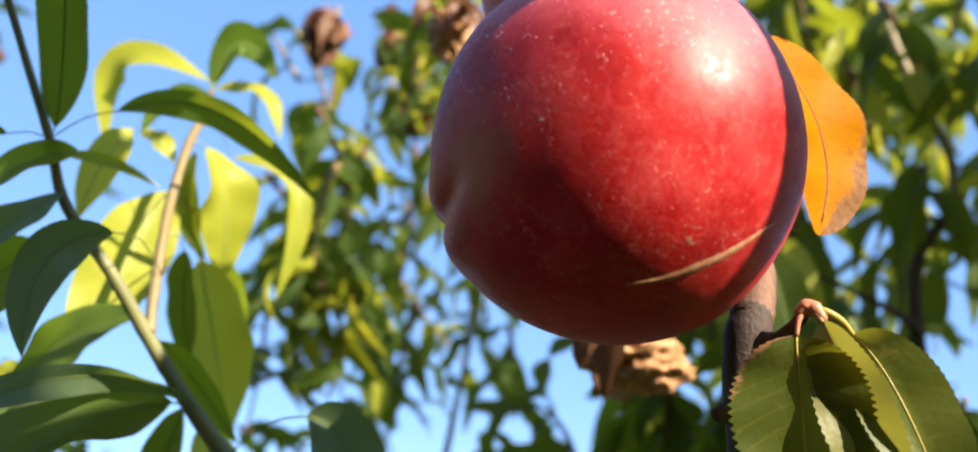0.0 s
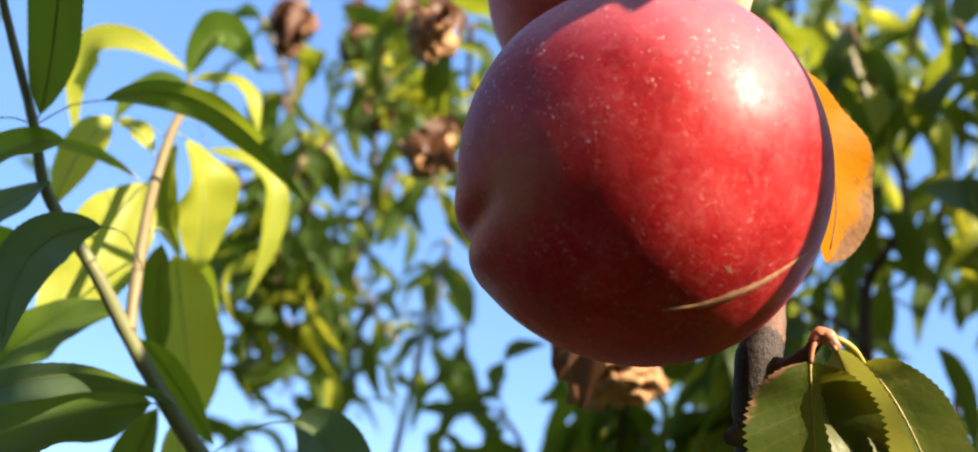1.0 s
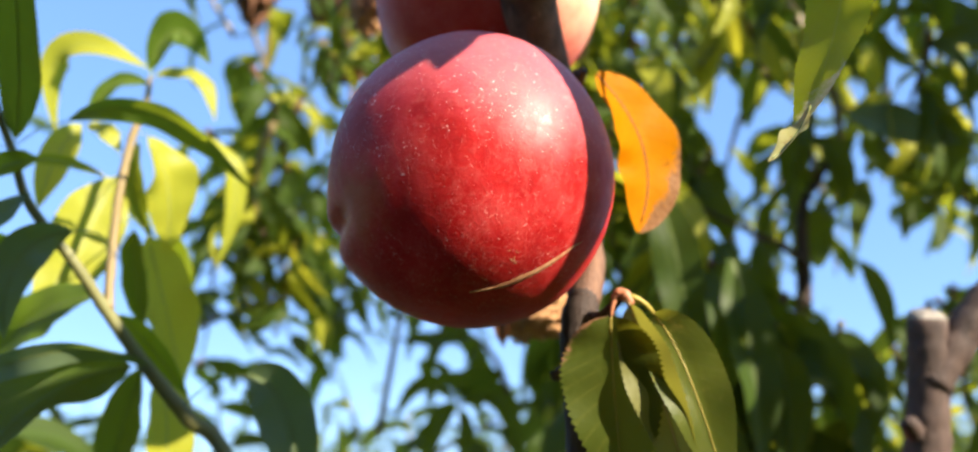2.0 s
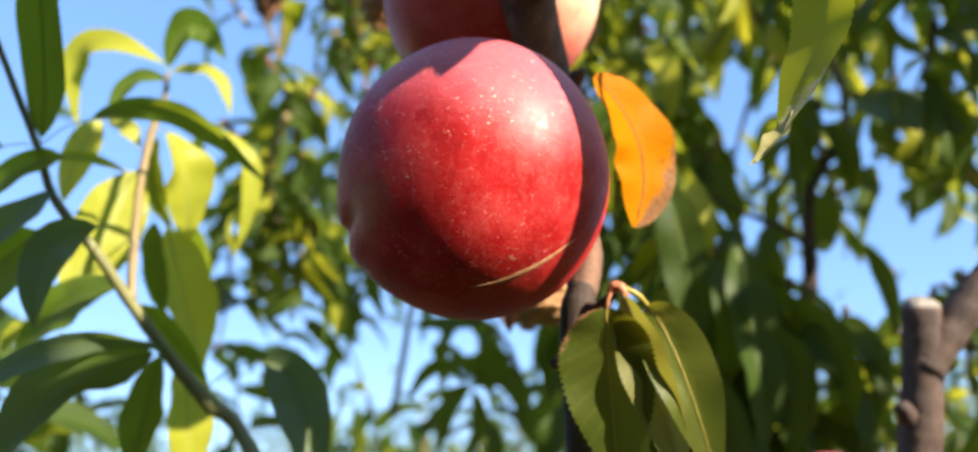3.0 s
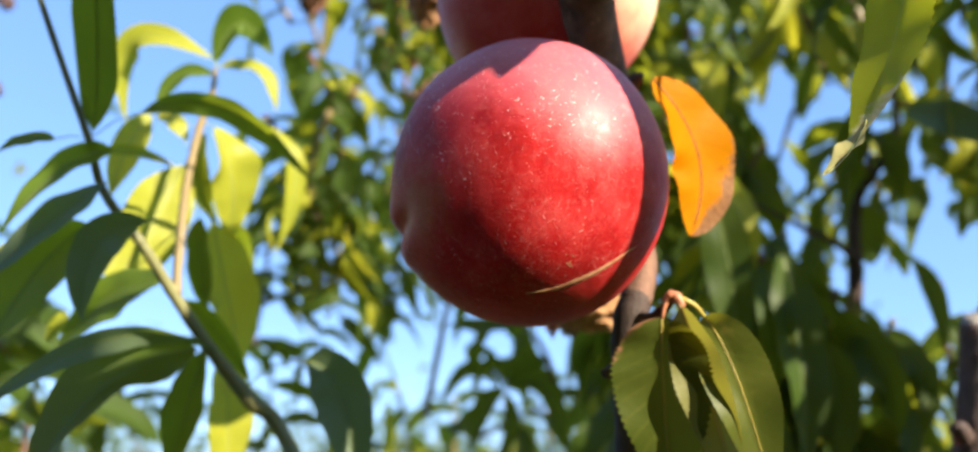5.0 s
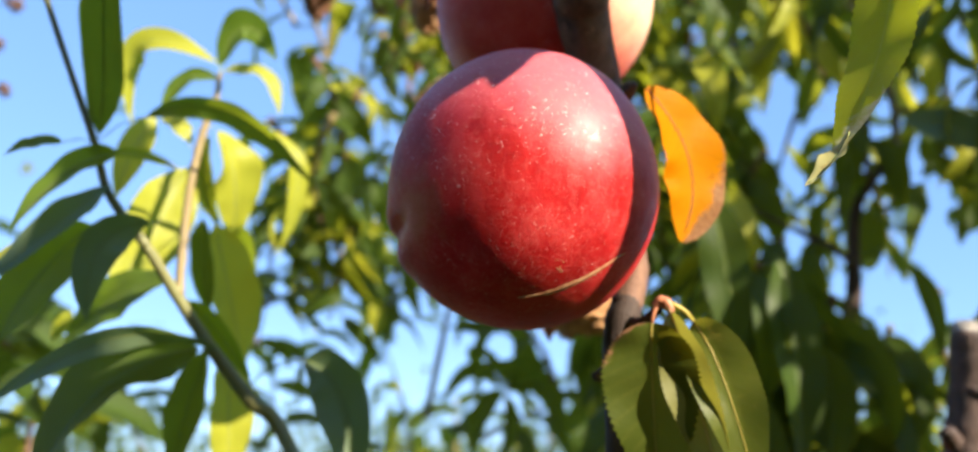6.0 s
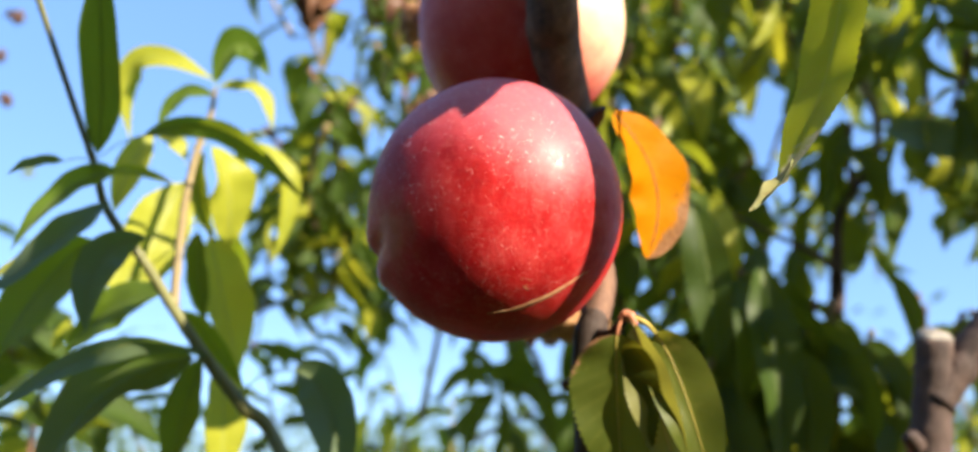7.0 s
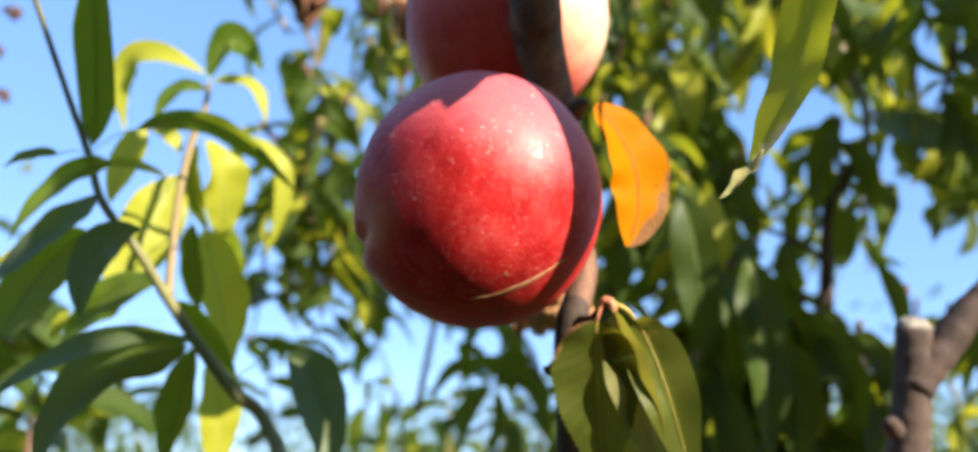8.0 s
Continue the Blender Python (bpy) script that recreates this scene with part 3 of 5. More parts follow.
# ---- leafy shoots ----
A_ROWS = [(-0.1276, 0.1729, 1.7853, 0.001), (-0.1253, 0.1876, 1.77, 0.001), (-0.1219, 0.2031, 1.7523, 0.0011), (-0.1174, 0.2181, 1.7329, 0.0013), (-0.1153, 0.2266, 1.7201, 0.0015), (-0.11, 0.233, 1.7109, 0.0017), (-0.1028, 0.2394, 1.7014, 0.0018), (-0.0944, 0.2509, 1.6866, 0.0021), (-0.0838, 0.2618, 1.6701, 0.0024), (-0.0714, 0.2729, 1.6535, 0.0028), (-0.0563, 0.2848, 1.6341, 0.0031)]
shoot_a = thing("leafy_shoot", A_ROWS[-1][:3], "slender green-brown shoot with broad dark green leaves in shade", "shoot", "leafy shoots")
part("stem", tube("stem", A_ROWS + [(0.0, 0.27, 1.52, 0.005), (0.10, 0.36, 1.38, 0.009)], shoot_green, shoot_a.location, 10, 7, 0.05, 11), shoot_a)
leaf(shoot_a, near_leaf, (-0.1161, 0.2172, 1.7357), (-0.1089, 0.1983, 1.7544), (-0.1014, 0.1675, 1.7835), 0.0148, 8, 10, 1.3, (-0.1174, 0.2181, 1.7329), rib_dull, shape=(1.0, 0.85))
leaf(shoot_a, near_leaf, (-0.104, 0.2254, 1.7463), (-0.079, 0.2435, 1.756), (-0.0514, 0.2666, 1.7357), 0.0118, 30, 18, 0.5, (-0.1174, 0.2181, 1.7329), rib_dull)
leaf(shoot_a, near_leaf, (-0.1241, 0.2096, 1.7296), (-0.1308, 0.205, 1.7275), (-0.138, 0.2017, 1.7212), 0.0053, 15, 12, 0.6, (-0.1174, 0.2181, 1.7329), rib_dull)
leaf(shoot_a, half_lit_leaf, (-0.1101, 0.2211, 1.7305), (-0.1235, 0.2139, 1.7201), (-0.1339, 0.2052, 1.6953), 0.0113, 20, 20, 0.4, (-0.1174, 0.2181, 1.7329), rib_dull)
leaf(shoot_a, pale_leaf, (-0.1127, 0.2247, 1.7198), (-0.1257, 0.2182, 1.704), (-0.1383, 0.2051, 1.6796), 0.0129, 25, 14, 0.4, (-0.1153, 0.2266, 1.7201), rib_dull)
leaf(shoot_a, half_lit_leaf, (-0.1214, 0.2347, 1.7086), (-0.1338, 0.2284, 1.6891), (-0.143, 0.2225, 1.6594), 0.0237, 5, 16, 0.5, (-0.1089, 0.2334, 1.7098), rib_dull)
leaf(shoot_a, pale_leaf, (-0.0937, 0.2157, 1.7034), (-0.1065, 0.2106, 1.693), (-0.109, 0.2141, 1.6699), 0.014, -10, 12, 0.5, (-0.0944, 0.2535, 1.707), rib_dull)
leaf(shoot_a, half_lit_leaf, (-0.1007, 0.2547, 1.6936), (-0.1215, 0.2603, 1.6888), (-0.1432, 0.2705, 1.6733), 0.0195, 20, 10, 0.5, (-0.0946, 0.2503, 1.6883), rib_dull)
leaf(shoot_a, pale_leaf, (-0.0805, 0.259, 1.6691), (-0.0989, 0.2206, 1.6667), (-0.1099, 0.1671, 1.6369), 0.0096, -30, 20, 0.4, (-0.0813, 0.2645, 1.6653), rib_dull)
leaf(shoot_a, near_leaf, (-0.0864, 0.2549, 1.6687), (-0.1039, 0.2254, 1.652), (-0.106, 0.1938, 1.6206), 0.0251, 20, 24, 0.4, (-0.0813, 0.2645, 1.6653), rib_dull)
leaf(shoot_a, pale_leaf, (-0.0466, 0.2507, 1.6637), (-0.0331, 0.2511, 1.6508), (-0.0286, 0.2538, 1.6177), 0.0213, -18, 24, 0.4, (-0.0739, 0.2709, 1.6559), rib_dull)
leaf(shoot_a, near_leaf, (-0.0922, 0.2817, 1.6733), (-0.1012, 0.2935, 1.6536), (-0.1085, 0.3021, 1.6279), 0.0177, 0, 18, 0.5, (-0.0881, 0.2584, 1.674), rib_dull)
leaf(shoot_a, half_lit_leaf, (-0.0925, 0.256, 1.6869), (-0.0836, 0.2647, 1.6772), (-0.0724, 0.2755, 1.6613), 0.0102, 15, 14, 0.4, (-0.0938, 0.2518, 1.6868), rib_dull)
B_ROWS = [(-0.0939, 0.2506, 1.6874, 0.0017), (-0.0953, 0.2522, 1.6982, 0.0017), (-0.0974, 0.2568, 1.7191, 0.0017), (-0.0993, 0.263, 1.7381, 0.0017), (-0.0997, 0.2707, 1.7623, 0.0016), (-0.1019, 0.2866, 1.7839, 0.0014), (-0.1079, 0.3052, 1.8067, 0.0011)]
shoot_b = thing("leafy_shoot", B_ROWS[0][:3], "tan side shoot with sunlit yellow-green curling leaves", "shoot", "leafy shoots")
part("stem", tube("stem", B_ROWS, shoot_tan, shoot_b.location, 10, 7, 0.05, 12), shoot_b)
leaf(shoot_b, sunlit_leaf, (-0.1126, 0.3144, 1.817), (-0.1487, 0.3094, 1.8242), (-0.1569, 0.3307, 1.792), 0.0136, 0, 10, 0.5, (-0.1079, 0.3052, 1.8067), face=(0.45, -0.8, 0.3))
leaf(shoot_b, half_lit_leaf, (-0.1146, 0.3221, 1.8192), (-0.1025, 0.316, 1.8377), (-0.0867, 0.3214, 1.8223), 0.0176, 5, 14, 0.6, (-0.1079, 0.3052, 1.8067))
leaf(shoot_b, sunlit_leaf, (-0.109, 0.3138, 1.8127), (-0.0901, 0.3147, 1.8106), (-0.083, 0.3208, 1.7927), 0.0101, 0, 12, 0.6, (-0.1079, 0.3052, 1.8067), face=(0.45, -0.8, 0.3))
leaf(shoot_b, half_lit_leaf, (-0.1082, 0.3062, 1.804), (-0.1244, 0.306, 1.8039), (-0.1353, 0.3108, 1.7891), 0.0087, 0, 14, 0.6, (-0.104, 0.2938, 1.7937), face=(0.45, -0.8, 0.3))
leaf(shoot_b, sunlit_leaf, (-0.119, 0.2681, 1.7662), (-0.124, 0.2629, 1.75), (-0.1278, 0.2623, 1.7297), 0.0129, 5, 14, 0.5, (-0.1007, 0.2663, 1.7502), face=(0.45, -0.8, 0.3))
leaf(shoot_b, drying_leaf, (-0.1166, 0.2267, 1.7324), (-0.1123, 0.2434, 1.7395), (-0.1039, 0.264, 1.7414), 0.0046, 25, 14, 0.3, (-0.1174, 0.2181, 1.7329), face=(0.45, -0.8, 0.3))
leaf(shoot_b, sunlit_leaf, (-0.1202, 0.2772, 1.7705), (-0.1134, 0.2783, 1.7673), (-0.1076, 0.2808, 1.7601), 0.0094, 10, 12, 0.6, (-0.1001, 0.2703, 1.7602), face=(0.45, -0.8, 0.3))
leaf(shoot_b, sunlit_leaf, (-0.1102, 0.2867, 1.7518), (-0.1194, 0.2823, 1.7239), (-0.1311, 0.2759, 1.6892), 0.0275, -5, 12, 0.35, (-0.0993, 0.263, 1.7381), face=(0.45, -0.8, 0.3))
leaf(shoot_b, sunlit_leaf, (-0.0976, 0.2818, 1.7669), (-0.0922, 0.2931, 1.7493), (-0.0962, 0.3108, 1.7279), 0.0246, 0, 16, 0.8, (-0.0997, 0.2707, 1.7623), face=(0.45, -0.8, 0.3))
# green leaf here stands in for the shaded left side of the yellow one
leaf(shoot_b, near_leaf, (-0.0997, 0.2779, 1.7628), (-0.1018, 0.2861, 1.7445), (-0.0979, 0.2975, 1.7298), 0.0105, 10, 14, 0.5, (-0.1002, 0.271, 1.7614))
leaf(shoot_b, sunlit_leaf, (-0.1016, 0.3229, 1.7858), (-0.0758, 0.3281, 1.7714), (-0.0834, 0.3418, 1.7304), 0.0124, 0, 14, 0.6, (-0.1006, 0.2802, 1.7749), face=(0.45, -0.8, 0.3))
leaf(shoot_b, sunlit_leaf, (-0.1004, 0.2992, 1.731), (-0.0988, 0.3231, 1.7068), (-0.0963, 0.3488, 1.6777), 0.0289, 0, 18, 0.5, (-0.0975, 0.2573, 1.7206), face=(0.45, -0.8, 0.3))
# darker leaf stands in for the shaded half of the long yellow leaf
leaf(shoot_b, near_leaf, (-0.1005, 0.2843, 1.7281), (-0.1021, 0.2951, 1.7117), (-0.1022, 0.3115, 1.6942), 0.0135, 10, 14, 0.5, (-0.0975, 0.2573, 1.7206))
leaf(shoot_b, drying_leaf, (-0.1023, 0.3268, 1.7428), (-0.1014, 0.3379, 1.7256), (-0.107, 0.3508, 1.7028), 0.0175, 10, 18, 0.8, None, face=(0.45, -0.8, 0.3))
leaf(shoot_b, sunlit_leaf, (-0.0927, 0.3072, 1.676), (-0.0913, 0.3147, 1.6537), (-0.0925, 0.3255, 1.6216), 0.0219, 0, 14, 0.3, (-0.0907, 0.2603, 1.6744), face=(0.45, -0.8, 0.3))
leaf(shoot_b, sunlit_leaf, (-0.1507, 0.2729, 1.6659), (-0.1613, 0.2743, 1.6614), (-0.1766, 0.2775, 1.6512), 0.0094, 30, 10, 0.4, None, face=(0.45, -0.8, 0.3))
leaf(shoot_b, sunlit_leaf, (-0.1447, 0.2764, 1.6872), (-0.1486, 0.2779, 1.6826), (-0.153, 0.28, 1.6761), 0.0063, 0, 10, 0.4, None, face=(0.45, -0.8, 0.3))
# yellow sliver stands in for the sunlit edge of a green leaf
leaf(shoot_b, sunlit_leaf, (-0.1314, 0.2331, 1.7067), (-0.1381, 0.2249, 1.6995), (-0.148, 0.2179, 1.6883), 0.0055, 20, 10, 0.3, None, face=(0.45, -0.8, 0.3))

# ---- pruned stub ----
E_ROWS = [(0.1899, 0.2941, 1.5910, 0.0094), (0.1945, 0.2878, 1.6215, 0.0085), (0.1974, 0.2845, 1.6382, 0.0079), (0.2003, 0.2800, 1.6624, 0.0072), (0.2019, 0.2765, 1.6806, 0.0072)]
stub = thing("pruned_branch", E_ROWS[0][:3], "grey-brown pruned branch stub with a pale sawn end", "branch")
part("stem", tube("stem", [(0.15, 0.37, 1.38, 0.015), (0.176, 0.31, 1.52, 0.0125)] + E_ROWS, bark, stub.location, 20, 8, 0.05, 21), stub)
part("side_branch", tube("side_branch", [(0.1998, 0.2804, 1.6560, 0.0070), (0.2128, 0.2781, 1.6725, 0.0072), (0.2227, 0.2756, 1.6845, 0.0068), (0.2373, 0.2728, 1.6975, 0.0064), (0.2621, 0.2664, 1.7150, 0.0060)], bark, stub.location, 14, 8, 0.06, 22), stub)
top = Vector(E_ROWS[-1][:3])
axis = (top - Vector(E_ROWS[-2][:3])).normalized()
axis = (axis + Vector((-0.15, -0.75, 0.0))).normalized()
part("sawn_end", tube("sawn_end", [(*(top - axis * 0.0030), 0.0067), (*(top + axis * 0.0010), 0.0070), (*(top + axis * 0.0014), 0.0063)], weathered_wood, stub.location, 20, 2, 0.03, 23), stub, "grey weathered sawn wood")
part("knot", tube("knot", [(0.1900, 0.279, 1.6395, 0.0035), (0.1860, 0.274, 1.642, 0.003), (0.1840, 0.2715, 1.643, 0.0014)], bark, stub.location, 10, 3, 0.15, 24), stub)

# ---- shrivelled fruit ----
def shrivelled(place, size, seed, label, squash=0.85, mat=mummy, rough=1.0):
    """A dried fruit: a lumpy, deeply wrinkled body with folded flaps."""
    rings, segs = 30, 44
    off = Vector((seed * 7.3, seed * 3.1, seed * 1.7))
    verts, faces = [], []
    for i in range(rings + 1):
        th = math.pi * i / rings
        for k in range(segs):
            ph = 2 * math.pi * k / segs
            d = Vector((math.sin(th) * math.cos(ph), math.sin(th) * math.sin(ph), math.cos(th)))
            r = 0.75 + 0.35 * noise.noise(d * 1.3 + off) - 0.5 * abs(noise.noise(d * 2.6 + off * 2)) + 0.18 * rough * noise.noise(d * 6 + off)
            verts.append(Vector((d.x, d.y, d.z * squash)) * size * max(r, 0.25))
    for i in range(rings):
        for k in range(segs):
            n = (k + 1) % segs
            faces.append((i * segs + k, (i + 1) * segs + k, (i + 1) * segs + n, i * segs + n))
    ob = new("shrivelled_fruit", mesh_of("shrivelled_fruit", verts, faces, mat))
    ob.location = place
    tagged(ob, label, "dried fruit", "shrivelled fruits")
    rnd = random.Random(seed)
    for k in range(5 if rough > 0.5 else 2):
        b = Vector((rnd.uniform(-0.6, 0.6), rnd.uniform(-0.9, -0.2), rnd.uniform(-0.5, 0.5))) * size
        e = b + Vector((rnd.uniform(-0.9, 0.9), rnd.uniform(-0.4, 0.3), rnd.uniform(-1.1, 0.2))) * size
        m = (b + e) * 0.5 + Vector((0, -0.3, 0.25)) * size
        me, spine = blade_mesh(b, m, e, size * rnd.uniform(0.5, 0.9), rnd.uniform(-60, 60), 30, 0.9, brown_leaf, seed * 9 + k, 10, 4, 0.1, (0, 0, 0))
        part("flap", me, ob)
    return ob


shrivelled((0.0590, 0.3293, 1.7030), 0.027, 1, "tan shrivelled fruit, sunlit, stuck to a twig", 0.62, mummy_lit, 0.4)
shrivelled((-0.1147, 0.5166, 1.9914), 0.022, 2, "dark brown shrivelled fruit high in the branches", 1.3)
shrivelled((-0.0782, 0.6411, 2.0683), 0.028, 3, "dark brown shrivelled fruit high in the branches")
shrivelled((-0.0160, 0.3649, 1.8777), 0.017, 4, "tan shrivelled fruit with papery flaps, sunlit", 1.0, mummy_lit)
shrivelled((-0.0168, 0.4669, 1.8704), 0.021, 5, "tan shrivelled fruit with papery flaps, sunlit", 1.0, mummy_lit)
shrivelled((-0.0593, 0.6504, 2.0020), 0.016, 6, "small dark shrivelled fruit")

shrivelled((-0.3639, 0.5498, 1.9993), 0.0065, 7, "small dried brown fruit at the end of a thin twig", 1.2, mummy_dark)
shrivelled((-0.3746, 0.5544, 1.9661), 0.006, 8, "small dried brown fruit at the end of a thin twig", 1.2, mummy_dark)
shrivelled((-0.3657, 0.5596, 1.9293), 0.006, 9, "small dried brown fruit at the end of a thin twig", 1.2, mummy_dark)

# ---- canopy behind ----
templates = []
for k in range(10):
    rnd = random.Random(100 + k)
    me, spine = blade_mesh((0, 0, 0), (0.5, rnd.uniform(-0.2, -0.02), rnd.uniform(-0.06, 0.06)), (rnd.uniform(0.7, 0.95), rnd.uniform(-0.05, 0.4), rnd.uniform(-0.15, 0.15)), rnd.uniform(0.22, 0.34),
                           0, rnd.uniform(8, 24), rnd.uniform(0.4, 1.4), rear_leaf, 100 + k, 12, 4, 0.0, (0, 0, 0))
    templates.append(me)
    # some shapes get a lit copy, sunlight painted as yellow-green
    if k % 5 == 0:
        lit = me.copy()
        lit.materials[0] = sunlit_leaf
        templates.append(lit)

# the slender tree in front of the sky takes fewer of these lit copies
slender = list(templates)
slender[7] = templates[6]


def leaf_pose(p, way, normal, size, slim=1.0):
    x = way.normalized()
    y = -(normal - x * normal.dot(x)).normalized()
    z = x.cross(y)
    return Matrix.Translation(p) @ Matrix((x, y, z)).transposed().to_4x4() @ Matrix.Diagonal((size, size, size * slim, 1))


shoots_made = [0]
# openings in the crowns that show sky, cut along the camera's sight lines to fit its view: x, z and radius where they
# cross y = 0.6
VIEW_FROM = Vector((0.029, -0.075, 1.61))
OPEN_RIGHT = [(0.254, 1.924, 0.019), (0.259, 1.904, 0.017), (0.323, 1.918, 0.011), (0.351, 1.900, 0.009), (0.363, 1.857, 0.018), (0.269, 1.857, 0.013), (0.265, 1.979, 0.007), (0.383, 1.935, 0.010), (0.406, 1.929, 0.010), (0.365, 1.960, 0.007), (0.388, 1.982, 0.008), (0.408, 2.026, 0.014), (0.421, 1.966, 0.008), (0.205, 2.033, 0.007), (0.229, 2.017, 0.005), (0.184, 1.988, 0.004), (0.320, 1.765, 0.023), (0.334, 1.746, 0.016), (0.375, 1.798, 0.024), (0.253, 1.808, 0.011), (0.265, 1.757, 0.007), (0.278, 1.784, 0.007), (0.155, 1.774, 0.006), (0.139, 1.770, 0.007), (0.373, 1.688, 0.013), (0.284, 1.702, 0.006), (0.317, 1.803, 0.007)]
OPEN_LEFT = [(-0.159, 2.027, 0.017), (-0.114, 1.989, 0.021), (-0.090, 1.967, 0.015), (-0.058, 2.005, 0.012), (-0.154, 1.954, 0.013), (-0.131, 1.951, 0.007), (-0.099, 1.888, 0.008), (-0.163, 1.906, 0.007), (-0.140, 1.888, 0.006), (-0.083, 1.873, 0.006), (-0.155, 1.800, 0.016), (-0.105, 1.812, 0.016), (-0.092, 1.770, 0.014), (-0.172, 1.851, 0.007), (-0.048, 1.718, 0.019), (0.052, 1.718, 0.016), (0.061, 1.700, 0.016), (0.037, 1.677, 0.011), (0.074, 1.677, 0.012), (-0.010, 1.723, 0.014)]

# small gaps low in the dense crown, cut from the same viewpoint to fit the view
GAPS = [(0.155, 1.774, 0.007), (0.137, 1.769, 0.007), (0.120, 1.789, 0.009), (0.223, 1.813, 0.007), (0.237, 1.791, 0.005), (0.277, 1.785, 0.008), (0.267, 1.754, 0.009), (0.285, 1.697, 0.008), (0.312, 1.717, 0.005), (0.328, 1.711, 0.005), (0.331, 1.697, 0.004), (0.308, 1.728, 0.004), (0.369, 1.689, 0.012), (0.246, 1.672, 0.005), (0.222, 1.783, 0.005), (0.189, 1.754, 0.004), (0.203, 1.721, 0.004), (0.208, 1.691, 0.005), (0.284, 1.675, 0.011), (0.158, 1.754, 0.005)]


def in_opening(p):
    far = (p.y - VIEW_FROM.y) / (0.6 - VIEW_FROM.y)
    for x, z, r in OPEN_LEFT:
        if (p - VIEW_FROM - (Vector((x, 0.6, z)) - VIEW_FROM) * far).length < r * far * 0.8:
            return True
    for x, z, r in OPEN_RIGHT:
        if (p - VIEW_FROM - (Vector((x, 0.6, z)) - VIEW_FROM) * far).length < r * far + 0.006:
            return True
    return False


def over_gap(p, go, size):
    """Whether a leaf of the dense crown would hang across one of its gaps, seen from the camera."""
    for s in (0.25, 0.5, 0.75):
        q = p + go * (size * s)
        far = (q.y - VIEW_FROM.y) / (0.6 - VIEW_FROM.y)
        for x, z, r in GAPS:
            if (q - VIEW_FROM - (Vector((x, 0.6, z)) - VIEW_FROM) * far).length < r * far * 0.8 + 0.0015:
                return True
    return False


def canopy_shoot(tree, a, b, count, length, seed):
    """A shoot of the tree behind, from a to b, with its leaves hanging along it."""
    shoots_made[0] += 1
    rnd = random.Random(seed)
    a, b = Vector(a), Vector(b)
    span = (b - a).length
    bow = Vector((rnd.uniform(-1, 1), rnd.uniform(-1, 1), rnd.uniform(0, 1))) * span * 0.1
    home = tree.location
    rows = [(*a, 0.0026), (*(a * 0.66 + b * 0.34 + bow), 0.0021), (*(a * 0.33 + b * 0.67 + bow), 0.0016), (*b, 0.0008)]
    stem = part("shoot", tube("shoot", rows, shoot_tan if rnd.random() < 0.4 else bark_red, home, 6, 4, 0.08, shoots_made[0]), tree)
    line = smooth_path(rows, 12)
    way = (b - a).normalized()
    for k in range(count):
        s = (k + rnd.uniform(0.1, 0.9)) / count
        p = Vector(line[int(s * (len(line) - 1))][:3])
        turn = k * 2.4 + rnd.uniform(-0.5, 0.5)
        side = way.orthogonal().normalized()
        out = side * math.cos(turn) + way.cross(side) * math.sin(turn)
        go = out * rnd.uniform(0.5, 1.0) + way * rnd.uniform(0.0, 0.5) + Vector((0, 0, -rnd.uniform(0.2, 1.1))) * (1.0 if tree is tree_right else 0.45)
        up = Vector((rnd.uniform(-0.7, 0.7), rnd.uniform(-0.9, 0.3), rnd.uniform(0.2, 1.0)))
        pick, size = rnd.randrange(12), length * rnd.uniform(0.7, 1.25)
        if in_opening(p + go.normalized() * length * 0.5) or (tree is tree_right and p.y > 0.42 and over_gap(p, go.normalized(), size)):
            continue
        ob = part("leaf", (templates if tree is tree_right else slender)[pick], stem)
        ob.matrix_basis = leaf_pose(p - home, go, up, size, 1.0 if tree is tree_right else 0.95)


tree_right = thing("peach_tree", (0.30, 0.62, 0), "leafy peach tree with dense drooping green foliage", "tree", "orchard trees")
R_ROWS = [(0.2689, 0.6029, 1.6213, 0.0076), (0.2716, 0.5817, 1.7002, 0.0065), (0.2758, 0.5623, 1.7665, 0.0055), (0.2752, 0.5393, 1.8222, 0.0039), (0.2877, 0.5313, 1.8437, 0.0030), (0.3056, 0.5276, 1.8695, 0.0030), (0.3065, 0.5234, 1.8996, 0.0031), (0.2965, 0.5193, 1.9287, 0.0033), (0.2835, 0.5133, 1.9713, 0.0034), (0.2735, 0.5072, 2.0148, 0.0027)]
part("trunk", tube("trunk", [(0.30, 0.62, 0.0, 0.06), (0.295, 0.615, 0.5, 0.05), (0.285, 0.60, 1.0, 0.04), (0.27, 0.60, 1.45, 0.016)] + R_ROWS[:6], bark, tree_right.location, 14, 6, 0.06, 31), tree_right)
# upper stretch of the same limb, its sunlight put into a tan bark colour
part("limb", tube("limb", R_ROWS[5:], shoot_tan, tree_right.location, 10, 6, 0.08, 35), tree_right, "tan sunlit limb")
part("limb", tube("limb", [(0.2741, 0.5493, 1.7868, 0.0029), (0.2549, 0.5380, 1.7954, 0.0024), (0.2212, 0.5263, 1.8073, 0.0016), (0.1856, 0.5048, 1.8163, 0.0011)], bark, tree_right.location, 8, 5, 0.08, 32), tree_right)
